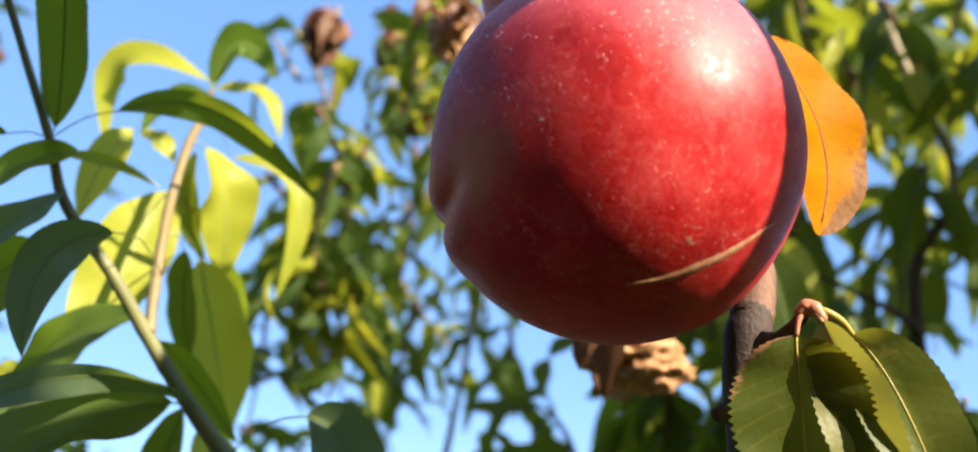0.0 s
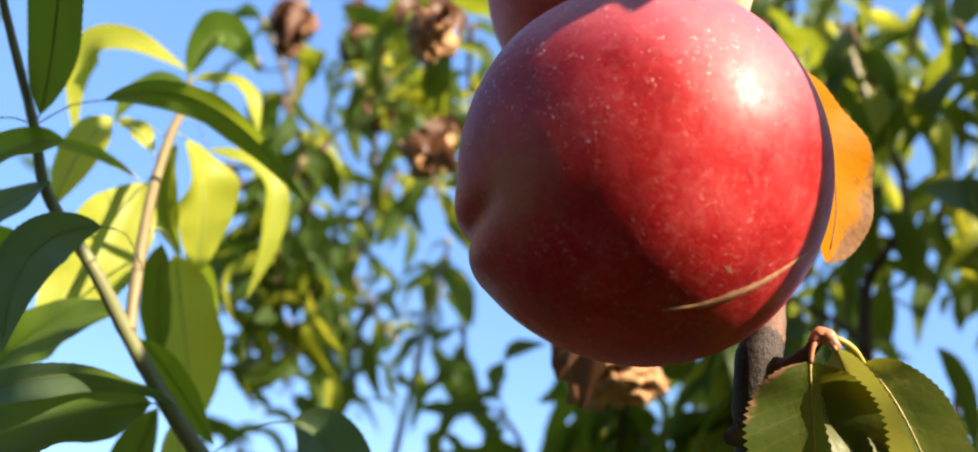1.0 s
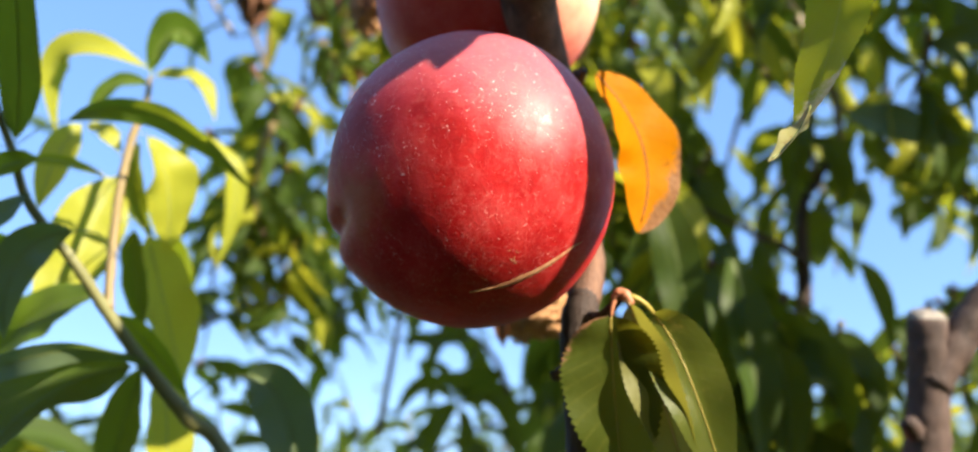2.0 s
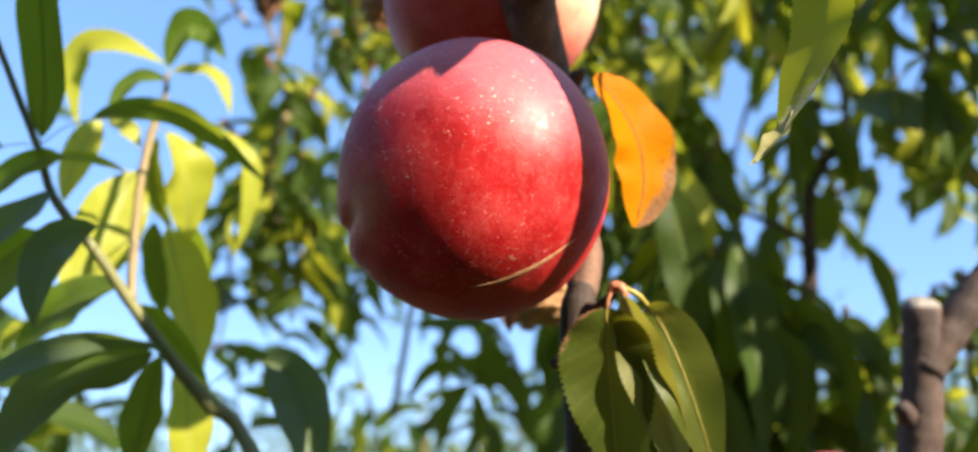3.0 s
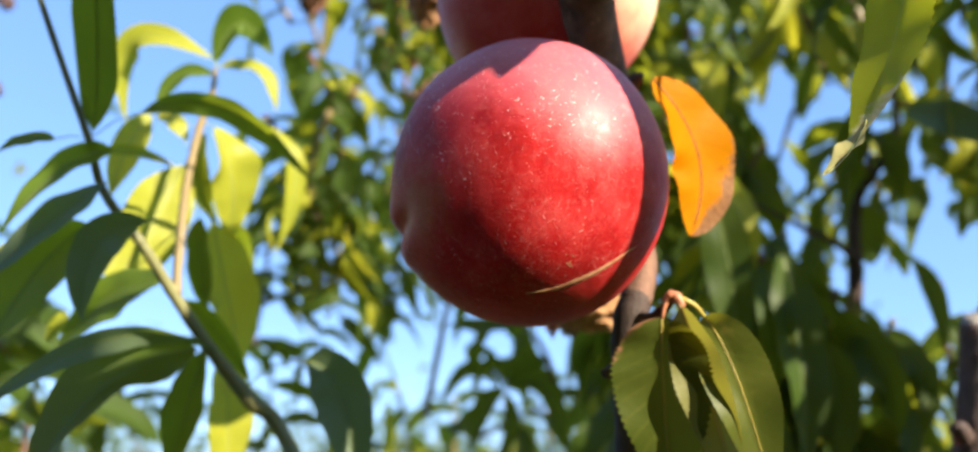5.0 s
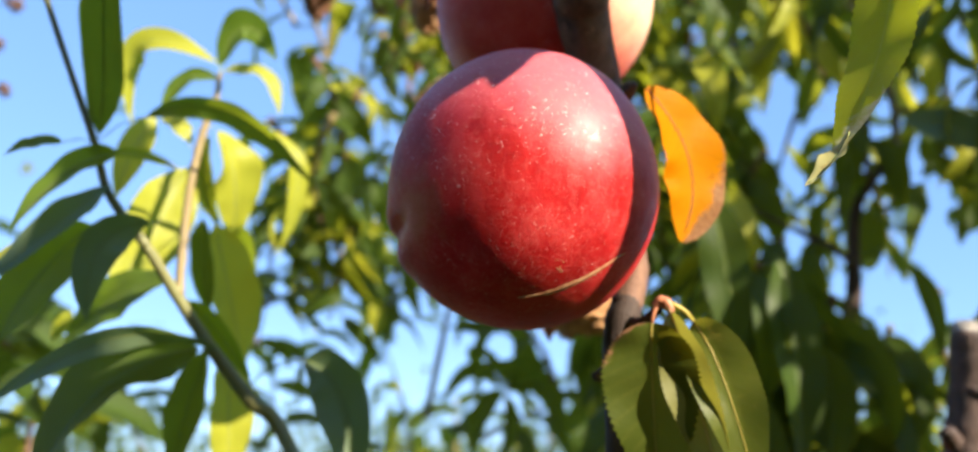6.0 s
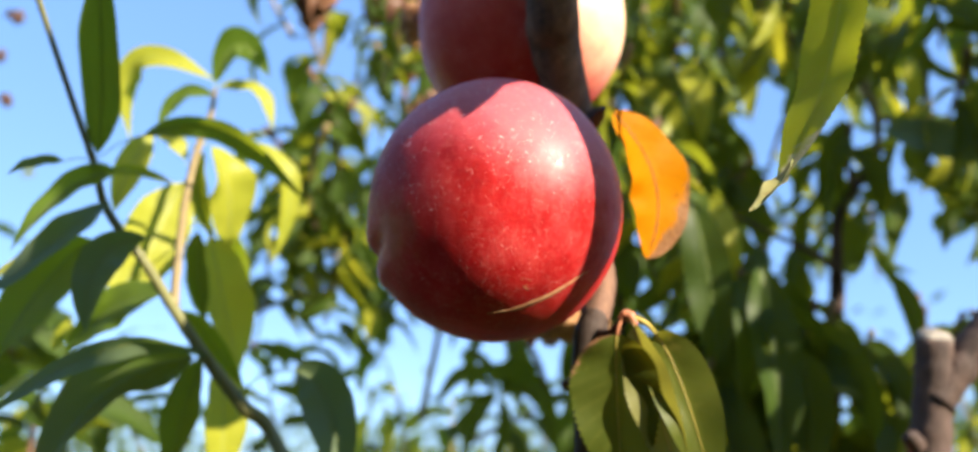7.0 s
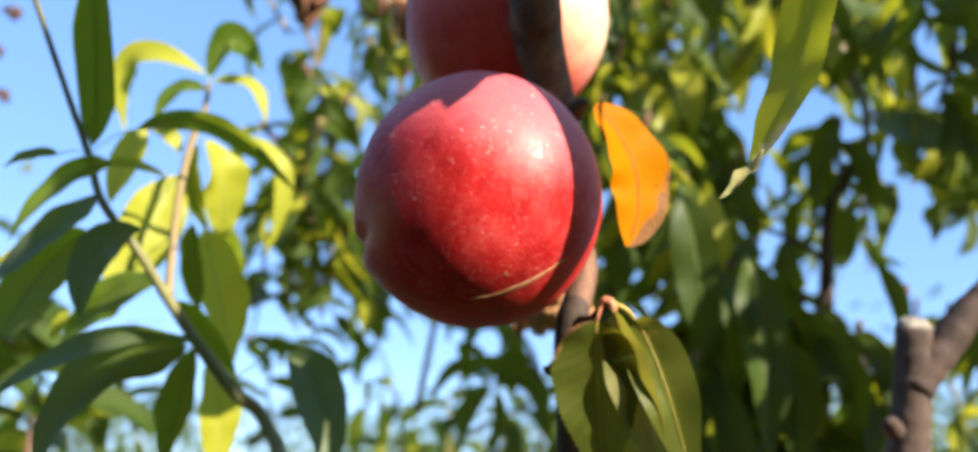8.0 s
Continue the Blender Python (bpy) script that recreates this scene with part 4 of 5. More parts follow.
low_limb = [(0.285, 0.60, 1.0, 0.028)] + [(0.285 - 0.235 * s, 0.60 - 0.30 * s, 1.0 + 0.34 * s ** 1.3, 0.026 * (1 - 0.75 * s)) for s in (0.4, 0.8, 1.0)]
part("limb", tube("limb", low_limb, bark, tree_right.location, 10, 5, 0.08, 40), tree_right)
tree_left = thing("peach_tree", (-0.05, 1.15, 0), "leafy peach tree with slender drooping green shoots", "tree", "orchard trees")
part("trunk", tube("trunk", [(-0.05, 1.15, 0.0, 0.06), (-0.045, 1.14, 0.6, 0.05), (-0.03, 1.1, 1.2, 0.035), (-0.04, 1.0, 1.5, 0.02), (-0.06, 0.95, 1.64, 0.006)], bark, tree_left.location, 12, 6, 0.06, 33), tree_left)
# sunlit limb whose brightness is painted as pale wood
part("limb", tube("limb", [(-0.0120, 0.7206, 1.8619, 0.0019), (-0.0180, 0.7351, 1.8306, 0.0024), (-0.0273, 0.7507, 1.7914, 0.0027), (-0.0462, 0.7732, 1.7030, 0.0033)], sunlit_wood, tree_left.location, 8, 5, 0.08, 34), tree_left, "pale limb with sunlight put into its colour")
canopy_shoot(tree_left, (-0.1183, 0.5621, 2.0553), (-0.1452, 0.6231, 1.9090), 6, 0.064, 1010)
canopy_shoot(tree_left, (-0.1312, 0.5641, 1.8971), (-0.1003, 0.6180, 1.8014), 11, 0.064, 1027)
canopy_shoot(tree_left, (-0.0715, 0.7452, 2.0460), (-0.1247, 0.8114, 1.8622), 11, 0.064, 1033)
canopy_shoot(tree_left, (-0.1809, 0.6684, 1.8738), (-0.1970, 0.7256, 1.7541), 8, 0.064, 1031)
canopy_shoot(tree_left, (-0.1468, 0.8192, 1.8783), (-0.0767, 0.8695, 1.8081), 8, 0.064, 1035)
canopy_shoot(tree_left, (-0.2497, 0.8812, 1.7965), (-0.1373, 0.9303, 1.7350), 8, 0.064, 1003)
canopy_shoot(tree_left, (-0.0733, 0.9517, 1.6545), (-0.1179, 0.9696, 1.8142), 7, 0.064, 1010)
canopy_shoot(tree_left, (0.0322, 0.8028, 1.6362), (0.0291, 0.8275, 1.7474), 8, 0.064, 1036)
canopy_shoot(tree_left, (-0.0325, 1.1032, 1.6540), (-0.0359, 1.1263, 1.7769), 6, 0.08, 1028)
canopy_shoot(tree_left, (0.0832, 1.0028, 1.6502), (0.0785, 1.0252, 1.7782), 6, 0.08, 1002)
canopy_shoot(tree_left, (-0.2884, 0.7450, 1.6884), (-0.3458, 0.7748, 1.7631), 6, 0.064, 513)
canopy_shoot(tree_left, (-0.3871, 0.7527, 1.6334), (-0.3795, 0.7799, 1.7274), 6, 0.064, 514)
canopy_shoot(tree_left, (-0.1545, 0.7511, 1.6448), (-0.1917, 0.7782, 1.7394), 6, 0.064, 1027)
canopy_shoot(tree_left, (-0.5600, 0.8832, 1.7828), (-0.4925, 0.9303, 1.7344), 6, 0.064, 516)
canopy_shoot(tree_right, (0.1437, 0.5623, 2.0540), (0.1405, 0.6200, 1.9305), 18, .07, 1002)
canopy_shoot(tree_right, (0.1611, 0.4979, 2.0090), (0.1586, 0.5579, 1.8698), 20, .07, 1029)
canopy_shoot(tree_right, (0.2143, 0.5899, 2.0729), (0.2287, 0.6485, 1.9434), 18, .07, 1029)
canopy_shoot(tree_right, (0.1346, 0.4671, 1.8689), (0.1395, 0.5239, 1.7524), 18, .075, 1015)
canopy_shoot(tree_right, (0.1519, 0.4540, 1.8182), (0.1621, 0.5090, 1.7146), 20, .075, 1010)
canopy_shoot(tree_right, (0.2097, 0.5667, 1.8787), (0.2246, 0.6215, 1.7761), 16, .075, 1009)
canopy_shoot(tree_right, (0.1741, 0.4426, 1.7562), (0.1868, 0.4980, 1.6490), 22, .085, 1008)
canopy_shoot(tree_right, (0.2086, 0.4825, 1.7592), (0.2221, 0.5391, 1.6439), 20, .08, 1036)
canopy_shoot(tree_right, (0.2391, 0.5038, 1.7519), (0.2493, 0.5603, 1.6369), 20, .08, 1022)
canopy_shoot(tree_right, (0.1507, 0.4401, 1.7019), (0.1597, 0.4922, 1.6186), 16, .08, 1021)
canopy_shoot(tree_right, (0.1368, 0.5979, 1.8008), (0.1299, 0.6496, 1.7198), 12, .07, 1009)
canopy_shoot(tree_right, (0.2736, 0.5459, 1.7395), (0.3086, 0.6004, 1.6389), 18, .08, 1030)
canopy_shoot(tree_right, (0.3384, 0.5807, 1.9229), (0.4366, 0.6255, 1.8915), 20, .075, 1030)
canopy_shoot(tree_right, (0.2764, 0.6819, 2.1367), (0.2819, 0.7359, 2.0398), 14, .065, 1038)
canopy_shoot(tree_right, (0.3137, 0.6820, 2.1365), (0.3701, 0.7378, 2.0263), 18, .065, 1007)
canopy_shoot(tree_right, (0.3413, 0.6176, 2.0915), (0.3861, 0.6676, 2.0229), 18, .07, 1025)
canopy_shoot(tree_right, (0.5075, 0.8830, 1.7837), (0.5695, 0.9414, 1.6556), 16, .07, 1010)
canopy_shoot(tree_right, (0.1783, 0.8307, 2.1558), (0.2699, 0.8855, 2.0532), 16, .07, 1000)
canopy_shoot(tree_right, (0.3518, 0.8330, 2.1399), (0.2575, 0.8769, 2.1149), 16, .07, 1029)
canopy_shoot(tree_right, (0.5008, 0.8373, 2.1091), (0.4335, 0.8681, 2.1773), 16, .07, 1002)
canopy_shoot(tree_left, (-0.0498, 0.5914, 2.0625), (-0.0810, 0.6427, 1.9851), 6, 0.064, 1008)
canopy_shoot(tree_left, (-0.0970, 0.8454, 2.0513), (-0.0838, 0.9085, 1.8901), 9, 0.064, 1035)
canopy_shoot(tree_left, (-0.1534, 0.6660, 1.8908), (-0.1173, 0.7224, 1.7768), 11, 0.064, 1032)
canopy_shoot(tree_left, (-0.0039, 0.7963, 1.6822), (0.0830, 0.8310, 1.7226), 8, 0.064, 1013)
canopy_shoot(tree_left, (-0.3486, 0.6893, 1.7254), (-0.2887, 0.7381, 1.6656), 8, 0.064, 550)
canopy_shoot(tree_right, (0.1325, 0.5595, 1.9298), (0.1922, 0.6115, 1.8475), 18, .075, 1034)
canopy_shoot(tree_right, (0.2041, 0.6539, 1.9773), (0.1834, 0.7144, 1.8342), 18, .075, 1030)
canopy_shoot(tree_right, (0.1850, 0.5274, 1.7992), (0.1710, 0.5830, 1.6911), 18, .085, 1030)
canopy_shoot(tree_right, (0.1320, 0.5878, 1.7291), (0.1742, 0.6406, 1.6405), 16, .085, 1026)
canopy_shoot(tree_right, (0.2018, 0.4791, 1.7838), (0.1948, 0.5334, 1.6848), 18, .09, 1025)
canopy_shoot(tree_right, (0.2548, 0.5758, 1.8145), (0.2805, 0.6312, 1.7072), 18, .08, 1025)
canopy_shoot(tree_right, (0.2730, 0.5385, 1.7201), (0.2413, 0.5904, 1.6383), 18, .09, 1015)
canopy_shoot(tree_right, (0.3137, 0.6106, 1.9257), (0.2967, 0.6589, 1.8697), 10, .07, 1007)
canopy_shoot(tree_right, (0.2571, 0.6838, 2.1236), (0.3277, 0.7332, 2.0597), 18, .07, 1033)
canopy_shoot(tree_right, (0.4152, 0.7300, 2.1541), (0.3707, 0.7820, 2.0716), 18, .07, 1008)
canopy_shoot(tree_right, (0.2722, 0.8329, 2.1402), (0.1832, 0.8735, 2.1387), 18, .07, 1038)
canopy_shoot(tree_right, (0.1556, 0.5878, 1.7291), (0.2038, 0.6393, 1.6499), 16, .09, 1020)
canopy_shoot(tree_left, (-0.1439, 0.5467, 2.0210), (-0.1200, 0.5976, 1.9462), 6, 0.064, 1035)
canopy_shoot(tree_left, (-0.0952, 0.6891, 2.0855), (-0.1141, 0.7437, 1.9845), 6, 0.08, 1037)
canopy_shoot(tree_left, (-0.0470, 0.7501, 2.0109), (-0.0895, 0.8055, 1.9044), 7, 0.07, 1006)
canopy_shoot(tree_left, (-0.0609, 0.6609, 1.9275), (-0.1206, 0.7104, 1.8625), 6, 0.08, 1037)
canopy_shoot(tree_left, (-0.0920, 0.8117, 1.9323), (-0.0158, 0.8644, 1.8441), 7, 0.07, 1037)
canopy_shoot(tree_left, (-0.1592, 0.7260, 1.8231), (-0.0814, 0.7644, 1.8373), 6, 0.064, 1003)
canopy_shoot(tree_left, (0.0683, 0.6897, 1.7225), (0.0264, 0.7212, 1.7859), 6, 0.08, 1001)
canopy_shoot(tree_left, (-0.0282, 0.7346, 2.1216), (-0.0110, 0.7902, 2.0133), 6, 0.08, 1013)
canopy_shoot(tree_left, (-0.0705, 0.7748, 2.1948), (-0.0529, 0.8297, 2.0912), 6, 0.08, 1028)
canopy_shoot(tree_right, (0.0921, 0.6764, 1.8166), (0.1386, 0.7262, 1.7496), 6, 0.08, 1030)
canopy_shoot(tree_left, (0.0041, 0.8543, 1.9884), (-0.0107, 0.9094, 1.8832), 8, .08, 1002)
canopy_shoot(tree_left, (-0.2811, 0.4381, 1.7163), (-0.2535, 0.4817, 1.6932), 7, .08, 579)
canopy_shoot(tree_left, (-0.2688, 0.5003, 1.6327), (-0.2859, 0.5335, 1.6840), 8, .08, 580)
canopy_shoot(tree_right, (0.2286, 0.5374, 2.0876), (0.2523, 0.5889, 2.0084), 12, .08, 1014)
canopy_shoot(tree_right, (0.3055, 0.6270, 2.1685), (0.3070, 0.6827, 2.0594), 12, .08, 1014)
canopy_shoot(tree_right, (0.3200, 0.5822, 2.1279), (0.3371, 0.6382, 2.0171), 12, .08, 1026)
canopy_shoot(tree_right, (0.4090, 0.6737, 2.1950), (0.3996, 0.7289, 2.0901), 12, .08, 1017)
canopy_shoot(tree_right, (0.3699, 0.5390, 2.0761), (0.3449, 0.5934, 1.9766), 12, .08, 1006)
canopy_shoot(tree_right, (0.3131, 0.7305, 2.1505), (0.4281, 0.7651, 2.1920), 10, .08, 1008)
canopy_shoot(tree_right, (0.3646, 0.7852, 2.1202), (0.4601, 0.8313, 2.0796), 10, .08, 1033)
canopy_shoot(tree_right, (0.3262, 0.8084, 2.3145), (0.3312, 0.8584, 2.2465), 8, .08, 1010)
canopy_shoot(tree_left, (-0.0186, 0.6307, 2.1423), (-0.0263, 0.6811, 2.0706), 7, .07, 1037)
canopy_shoot(tree_left, (-0.0493, 0.6905, 2.0756), (-0.0061, 0.7396, 2.0139), 7, .07, 1002)
canopy_shoot(tree_left, (-0.0927, 0.6365, 2.1008), (-0.0703, 0.6832, 2.0560), 6, .06, 1010)
canopy_shoot(tree_left, (0.0165, 0.7705, 1.8656), (-0.0017, 0.8236, 1.7754), 7, .07, 1030)
canopy_shoot(tree_left, (-0.1144, 0.5616, 1.9150), (-0.1364, 0.6173, 1.8065), 10, .062, 1027)
canopy_shoot(tree_left, (-0.0963, 0.6066, 1.9543), (-0.1220, 0.6612, 1.8535), 9, .06, 1027)
canopy_shoot(tree_left, (-0.0051, 0.7634, 1.9164), (-0.0244, 0.8150, 1.8364), 7, .06, 1012)
canopy_shoot(tree_left, (-0.0597, 0.7197, 1.8682), (-0.0785, 0.7704, 1.7947), 7, .06, 1022)
canopy_shoot(tree_right, (0.1068, 0.6791, 1.7977), (0.1281, 0.7290, 1.7301), 6, .07, 1014)
canopy_shoot(tree_right, (0.1208, 0.4979, 2.0092), (0.1188, 0.5501, 1.9250), 12, .07, 1009)
canopy_shoot(tree_right, (0.1222, 0.5996, 2.0041), (0.1347, 0.6588, 1.8699), 14, .07, 1020)
canopy_shoot(tree_right, (0.1315, 0.5653, 1.8889), (0.1293, 0.6187, 1.7962), 10, .07, 1032)
canopy_shoot(tree_right, (0.5475, 0.7318, 2.1416), (0.5657, 0.7808, 2.0801), 7, 0.056, 1005)
canopy_shoot(tree_right, (0.2563, 0.5233, 1.7563), (0.2599, 0.5700, 1.7117), 9, 0.060, 1002)
canopy_shoot(tree_right, (0.2790, 0.5055, 1.8830), (0.2987, 0.5528, 1.8344), 9, 0.064, 1009)
canopy_shoot(tree_right, (0.1710, 0.6750, 1.7549), (0.1572, 0.7253, 1.6845), 9, 0.055, 1000)
canopy_shoot(tree_right, (0.4667, 0.6872, 1.9556), (0.5005, 0.7371, 1.8878), 5, 0.064, 1011)
canopy_shoot(tree_right, (0.2703, 0.5191, 1.7144), (0.3014, 0.5653, 1.6732), 6, 0.051, 1006)
canopy_shoot(tree_right, (0.4278, 0.5808, 1.9221), (0.4189, 0.6260, 1.8883), 5, 0.055, 1004)
canopy_shoot(tree_right, (0.3933, 0.7619, 1.9271), (0.4171, 0.8131, 1.8503), 5, 0.057, 1000)
canopy_shoot(tree_right, (0.4065, 0.5600, 1.8547), (0.4504, 0.6039, 1.8301), 6, 0.064, 1004)
canopy_shoot(tree_right, (0.3675, 0.5635, 1.7582), (0.3613, 0.6130, 1.6933), 8, 0.056, 1008)
canopy_shoot(tree_right, (0.3873, 0.7103, 1.9350), (0.3833, 0.7613, 1.8598), 8, 0.055, 1001)
canopy_shoot(tree_right, (0.1242, 0.7719, 1.7844), (0.1042, 0.8173, 1.7484), 5, 0.064, 1008)
canopy_shoot(tree_right, (0.1333, 0.4837, 1.9667), (0.1162, 0.5317, 1.9121), 8, 0.064, 1006)
canopy_shoot(tree_right, (0.4828, 0.6939, 1.9795), (0.4857, 0.7406, 1.9347), 6, 0.059, 1005)
canopy_shoot(tree_right, (0.1400, 0.5900, 1.7129), (0.1307, 0.6359, 1.6739), 9, 0.054, 1009)
canopy_shoot(tree_right, (0.3960, 0.7161, 1.7501), (0.3896, 0.7612, 1.7165), 8, 0.061, 1004)
canopy_shoot(tree_right, (0.4134, 0.7647, 1.7636), (0.4556, 0.8174, 1.6761), 7, 0.052, 1006)
canopy_shoot(tree_right, (0.3829, 0.5592, 1.7168), (0.4082, 0.6070, 1.6639), 9, 0.063, 1004)
canopy_shoot(tree_right, (0.3169, 0.5965, 1.8827), (0.3105, 0.6445, 1.8285), 5, 0.052, 1009)
canopy_shoot(tree_right, (0.2914, 0.5458, 1.7404), (0.2909, 0.5909, 1.7066), 8, 0.060, 1010)
canopy_shoot(tree_right, (0.3484, 0.6430, 1.6951), (0.3690, 0.6931, 1.6264), 9, 0.059, 1003)
canopy_shoot(tree_right, (0.2919, 0.6756, 1.9660), (0.2825, 0.7227, 1.9182), 5, 0.063, 1006)
canopy_shoot(tree_right, (0.3782, 0.5731, 1.7615), (0.4171, 0.6170, 1.7367), 6, 0.058, 1007)
canopy_shoot(tree_right, (0.1350, 0.7610, 2.0775), (0.1016, 0.8099, 2.0163), 9, 0.061, 1001)
canopy_shoot(tree_right, (0.4216, 0.6203, 1.7851), (0.4307, 0.6660, 1.7474), 8, 0.063, 1011)
canopy_shoot(tree_right, (0.2335, 0.5949, 1.8938), (0.2258, 0.6394, 1.8646), 8, 0.053, 1009)
canopy_shoot(tree_right, (0.1141, 0.5701, 1.7830), (0.1197, 0.6195, 1.7185), 9, 0.054, 1007)
canopy_shoot(tree_right, (0.4441, 0.6456, 1.8920), (0.4661, 0.6915, 1.8529), 7, 0.064, 1004)
canopy_shoot(tree_right, (0.1091, 0.6318, 1.7031), (0.1148, 0.6788, 1.6561), 7, 0.052, 1008)
canopy_shoot(tree_right, (0.4492, 0.7874, 1.8175), (0.4782, 0.8348, 1.7677), 5, 0.060, 1009)
canopy_shoot(tree_right, (0.2426, 0.5046, 1.9618), (0.2742, 0.5505, 1.9226), 5, 0.059, 1005)
canopy_shoot(tree_right, (0.2146, 0.6352, 1.9660), (0.2263, 0.6832, 1.9122), 7, 0.055, 1002)
canopy_shoot(tree_right, (0.2143, 0.7534, 1.8441), (0.2411, 0.8008, 1.7937), 8, 0.061, 1008)
canopy_shoot(tree_right, (0.3811, 0.7902, 1.9414), (0.3689, 0.8368, 1.8973), 8, 0.053, 1005)
canopy_shoot(tree_right, (0.0943, 0.5029, 1.6864), (0.1182, 0.5506, 1.6344), 9, 0.062, 1001)
canopy_shoot(tree_right, (0.4197, 0.5649, 1.9636), (0.4481, 0.6104, 1.9275), 8, 0.056, 1005)
canopy_shoot(tree_right, (0.3217, 0.8033, 1.9199), (0.3564, 0.8489, 1.8827), 9, 0.058, 1002)
canopy_shoot(tree_right, (0.3210, 0.5323, 1.7644), (0.3499, 0.5813, 1.7034), 7, 0.052, 1009)
canopy_shoot(tree_right, (0.3669, 0.5713, 1.9178), (0.3894, 0.6151, 1.8936), 7, 0.051, 1005)
canopy_shoot(tree_right, (0.1144, 0.5249, 1.8173), (0.1015, 0.5688, 1.7920), 6, 0.057, 1010)
canopy_shoot(tree_right, (0.3592, 0.4547, 1.9570), (0.4004, 0.4987, 1.9315), 6, 0.061, 1009)
canopy_shoot(tree_right, (0.1055, 0.4843, 1.8903), (0.1318, 0.5315, 1.8421), 9, 0.056, 1002)
canopy_shoot(tree_right, (0.3628, 0.4588, 1.9284), (0.3832, 0.5026, 1.9041), 6, 0.061, 1002)
canopy_shoot(tree_right, (0.1296, 0.7149, 1.7587), (0.1036, 0.7637, 1.6990), 7, 0.052, 1002)
canopy_shoot(tree_right, (0.2918, 0.4127, 1.9421), (0.3333, 0.4719, 1.9243), 12, 0.075, 1100)
canopy_shoot(tree_right, (0.3267, 0.4279, 1.8983), (0.3272, 0.4699, 1.8674), 12, 0.075, 1102)
canopy_shoot(tree_right, (0.3273, 0.5159, 1.9503), (0.3655, 0.5641, 1.9026), 10, 0.07, 1105)
canopy_shoot(tree_right, (0.2487, 0.4549, 1.9718), (0.2826, 0.489, 1.9344), 10, 0.07, 1107)
canopy_shoot(tree_left, (-0.1141, 0.5115, 1.9311), (-0.1068, 0.6007, 1.8547), 13, 0.058, 1200)
canopy_shoot(tree_left, (-0.0923, 0.4887, 1.8745), (-0.1117, 0.5486, 1.821), 10, 0.055, 1201)
canopy_shoot(tree_left, (-0.1519, 0.5434, 1.8976), (-0.1276, 0.5753, 1.8665), 8, 0.052, 1202)
canopy_shoot(tree_left, (-0.1863, 0.6574, 1.7769), (-0.086, 0.6477, 1.81), 10, 0.06, 1203)
canopy_shoot(tree_left, (-0.1469, 0.5829, 1.9999), (-0.168, 0.5708, 2.0348), 5, 0.05, 1204)
canopy_shoot(tree_left, (-0.0907, 0.5821, 1.848), (-0.1103, 0.6117, 1.7591), 8, 0.06, 1205)
canopy_shoot(tree_left, (-0.071, 0.5414, 1.9695), (-0.0513, 0.5511, 1.9416), 6, 0.05, 1206)
canopy_shoot(tree_left, (-0.1549, 0.6001, 1.8545), (-0.1467, 0.6452, 1.8147), 7, 0.055, 1207)
canopy_shoot(tree_left, (-0.0305, 0.4478, 1.9833), (-0.0092, 0.5124, 1.9632), 10, 0.06, 1300)
canopy_shoot(tree_left, (-0.0091, 0.5309, 1.9709), (-0.0231, 0.5916, 1.935), 10, 0.06, 1301)
canopy_shoot(tree_left, (-0.039, 0.5354, 1.9135), (-0.0052, 0.5714, 1.8838), 8, 0.06, 1302)
canopy_shoot(tree_left, (-0.0586, 0.5568, 1.9621), (-0.0225, 0.5505, 2.0235), 8, 0.055, 1303)
canopy_shoot(tree_left, (0.01, 0.5488, 2.0276), (0.0159, 0.6145, 1.9812), 10, 0.06, 1304)

# larger leaves of both trees that hang free of the shoots
leaf(tree_right, rear_leaf, (0.2835, 0.5241, 1.8948), (0.2722, 0.5283, 1.8648), (0.2624, 0.5335, 1.8275), 0.0228, 0, 15, 0.3, None)
leaf(tree_right, pale_leaf, (0.2848, 0.4681, 1.8620), (0.3135, 0.4596, 1.8503), (0.3475, 0.4521, 1.8322), 0.0240, 15, 12, 0.4, None)
leaf(tree_right, rear_leaf, (0.1453, 0.4366, 1.7988), (0.1520, 0.4334, 1.7497), (0.1558, 0.4416, 1.6911), 0.0300, 0, 15, 0.4, None)
leaf(tree_right, rear_leaf, (0.1784, 0.4224, 1.7562), (0.1823, 0.4204, 1.6983), (0.1782, 0.4190, 1.6366), 0.0360, -32, 15, 0.3, None)
leaf(tree_right, rear_leaf, (0.2063, 0.4492, 1.7093), (0.2117, 0.4540, 1.6747), (0.2047, 0.4600, 1.6320), 0.0280, -10, 15, 0.3, None)
leaf(tree_right, rear_leaf, (0.2802, 0.4817, 1.7653), (0.2926, 0.4848, 1.7430), (0.2945, 0.4899, 1.7072), 0.0135, 0, 15, 0.4, None)
leaf(tree_right, sunlit_leaf, (0.1556, 0.4795, 1.7805), (0.1429, 0.4813, 1.7682), (0.1285, 0.4835, 1.7527), 0.0101, 0, 15, 0.4, None)
leaf(tree_right, sunlit_leaf, (0.2202, 0.4552, 1.9536), (0.2118, 0.4581, 1.9331), (0.1995, 0.4602, 1.9183), 0.0101, 0, 15, 0.6, None)
leaf(tree_right, sunlit_leaf, (0.1255, 0.5111, 1.9155), (0.1458, 0.5134, 1.8987), (0.1625, 0.5198, 1.8531), 0.0265, 0, 15, 0.6, None)
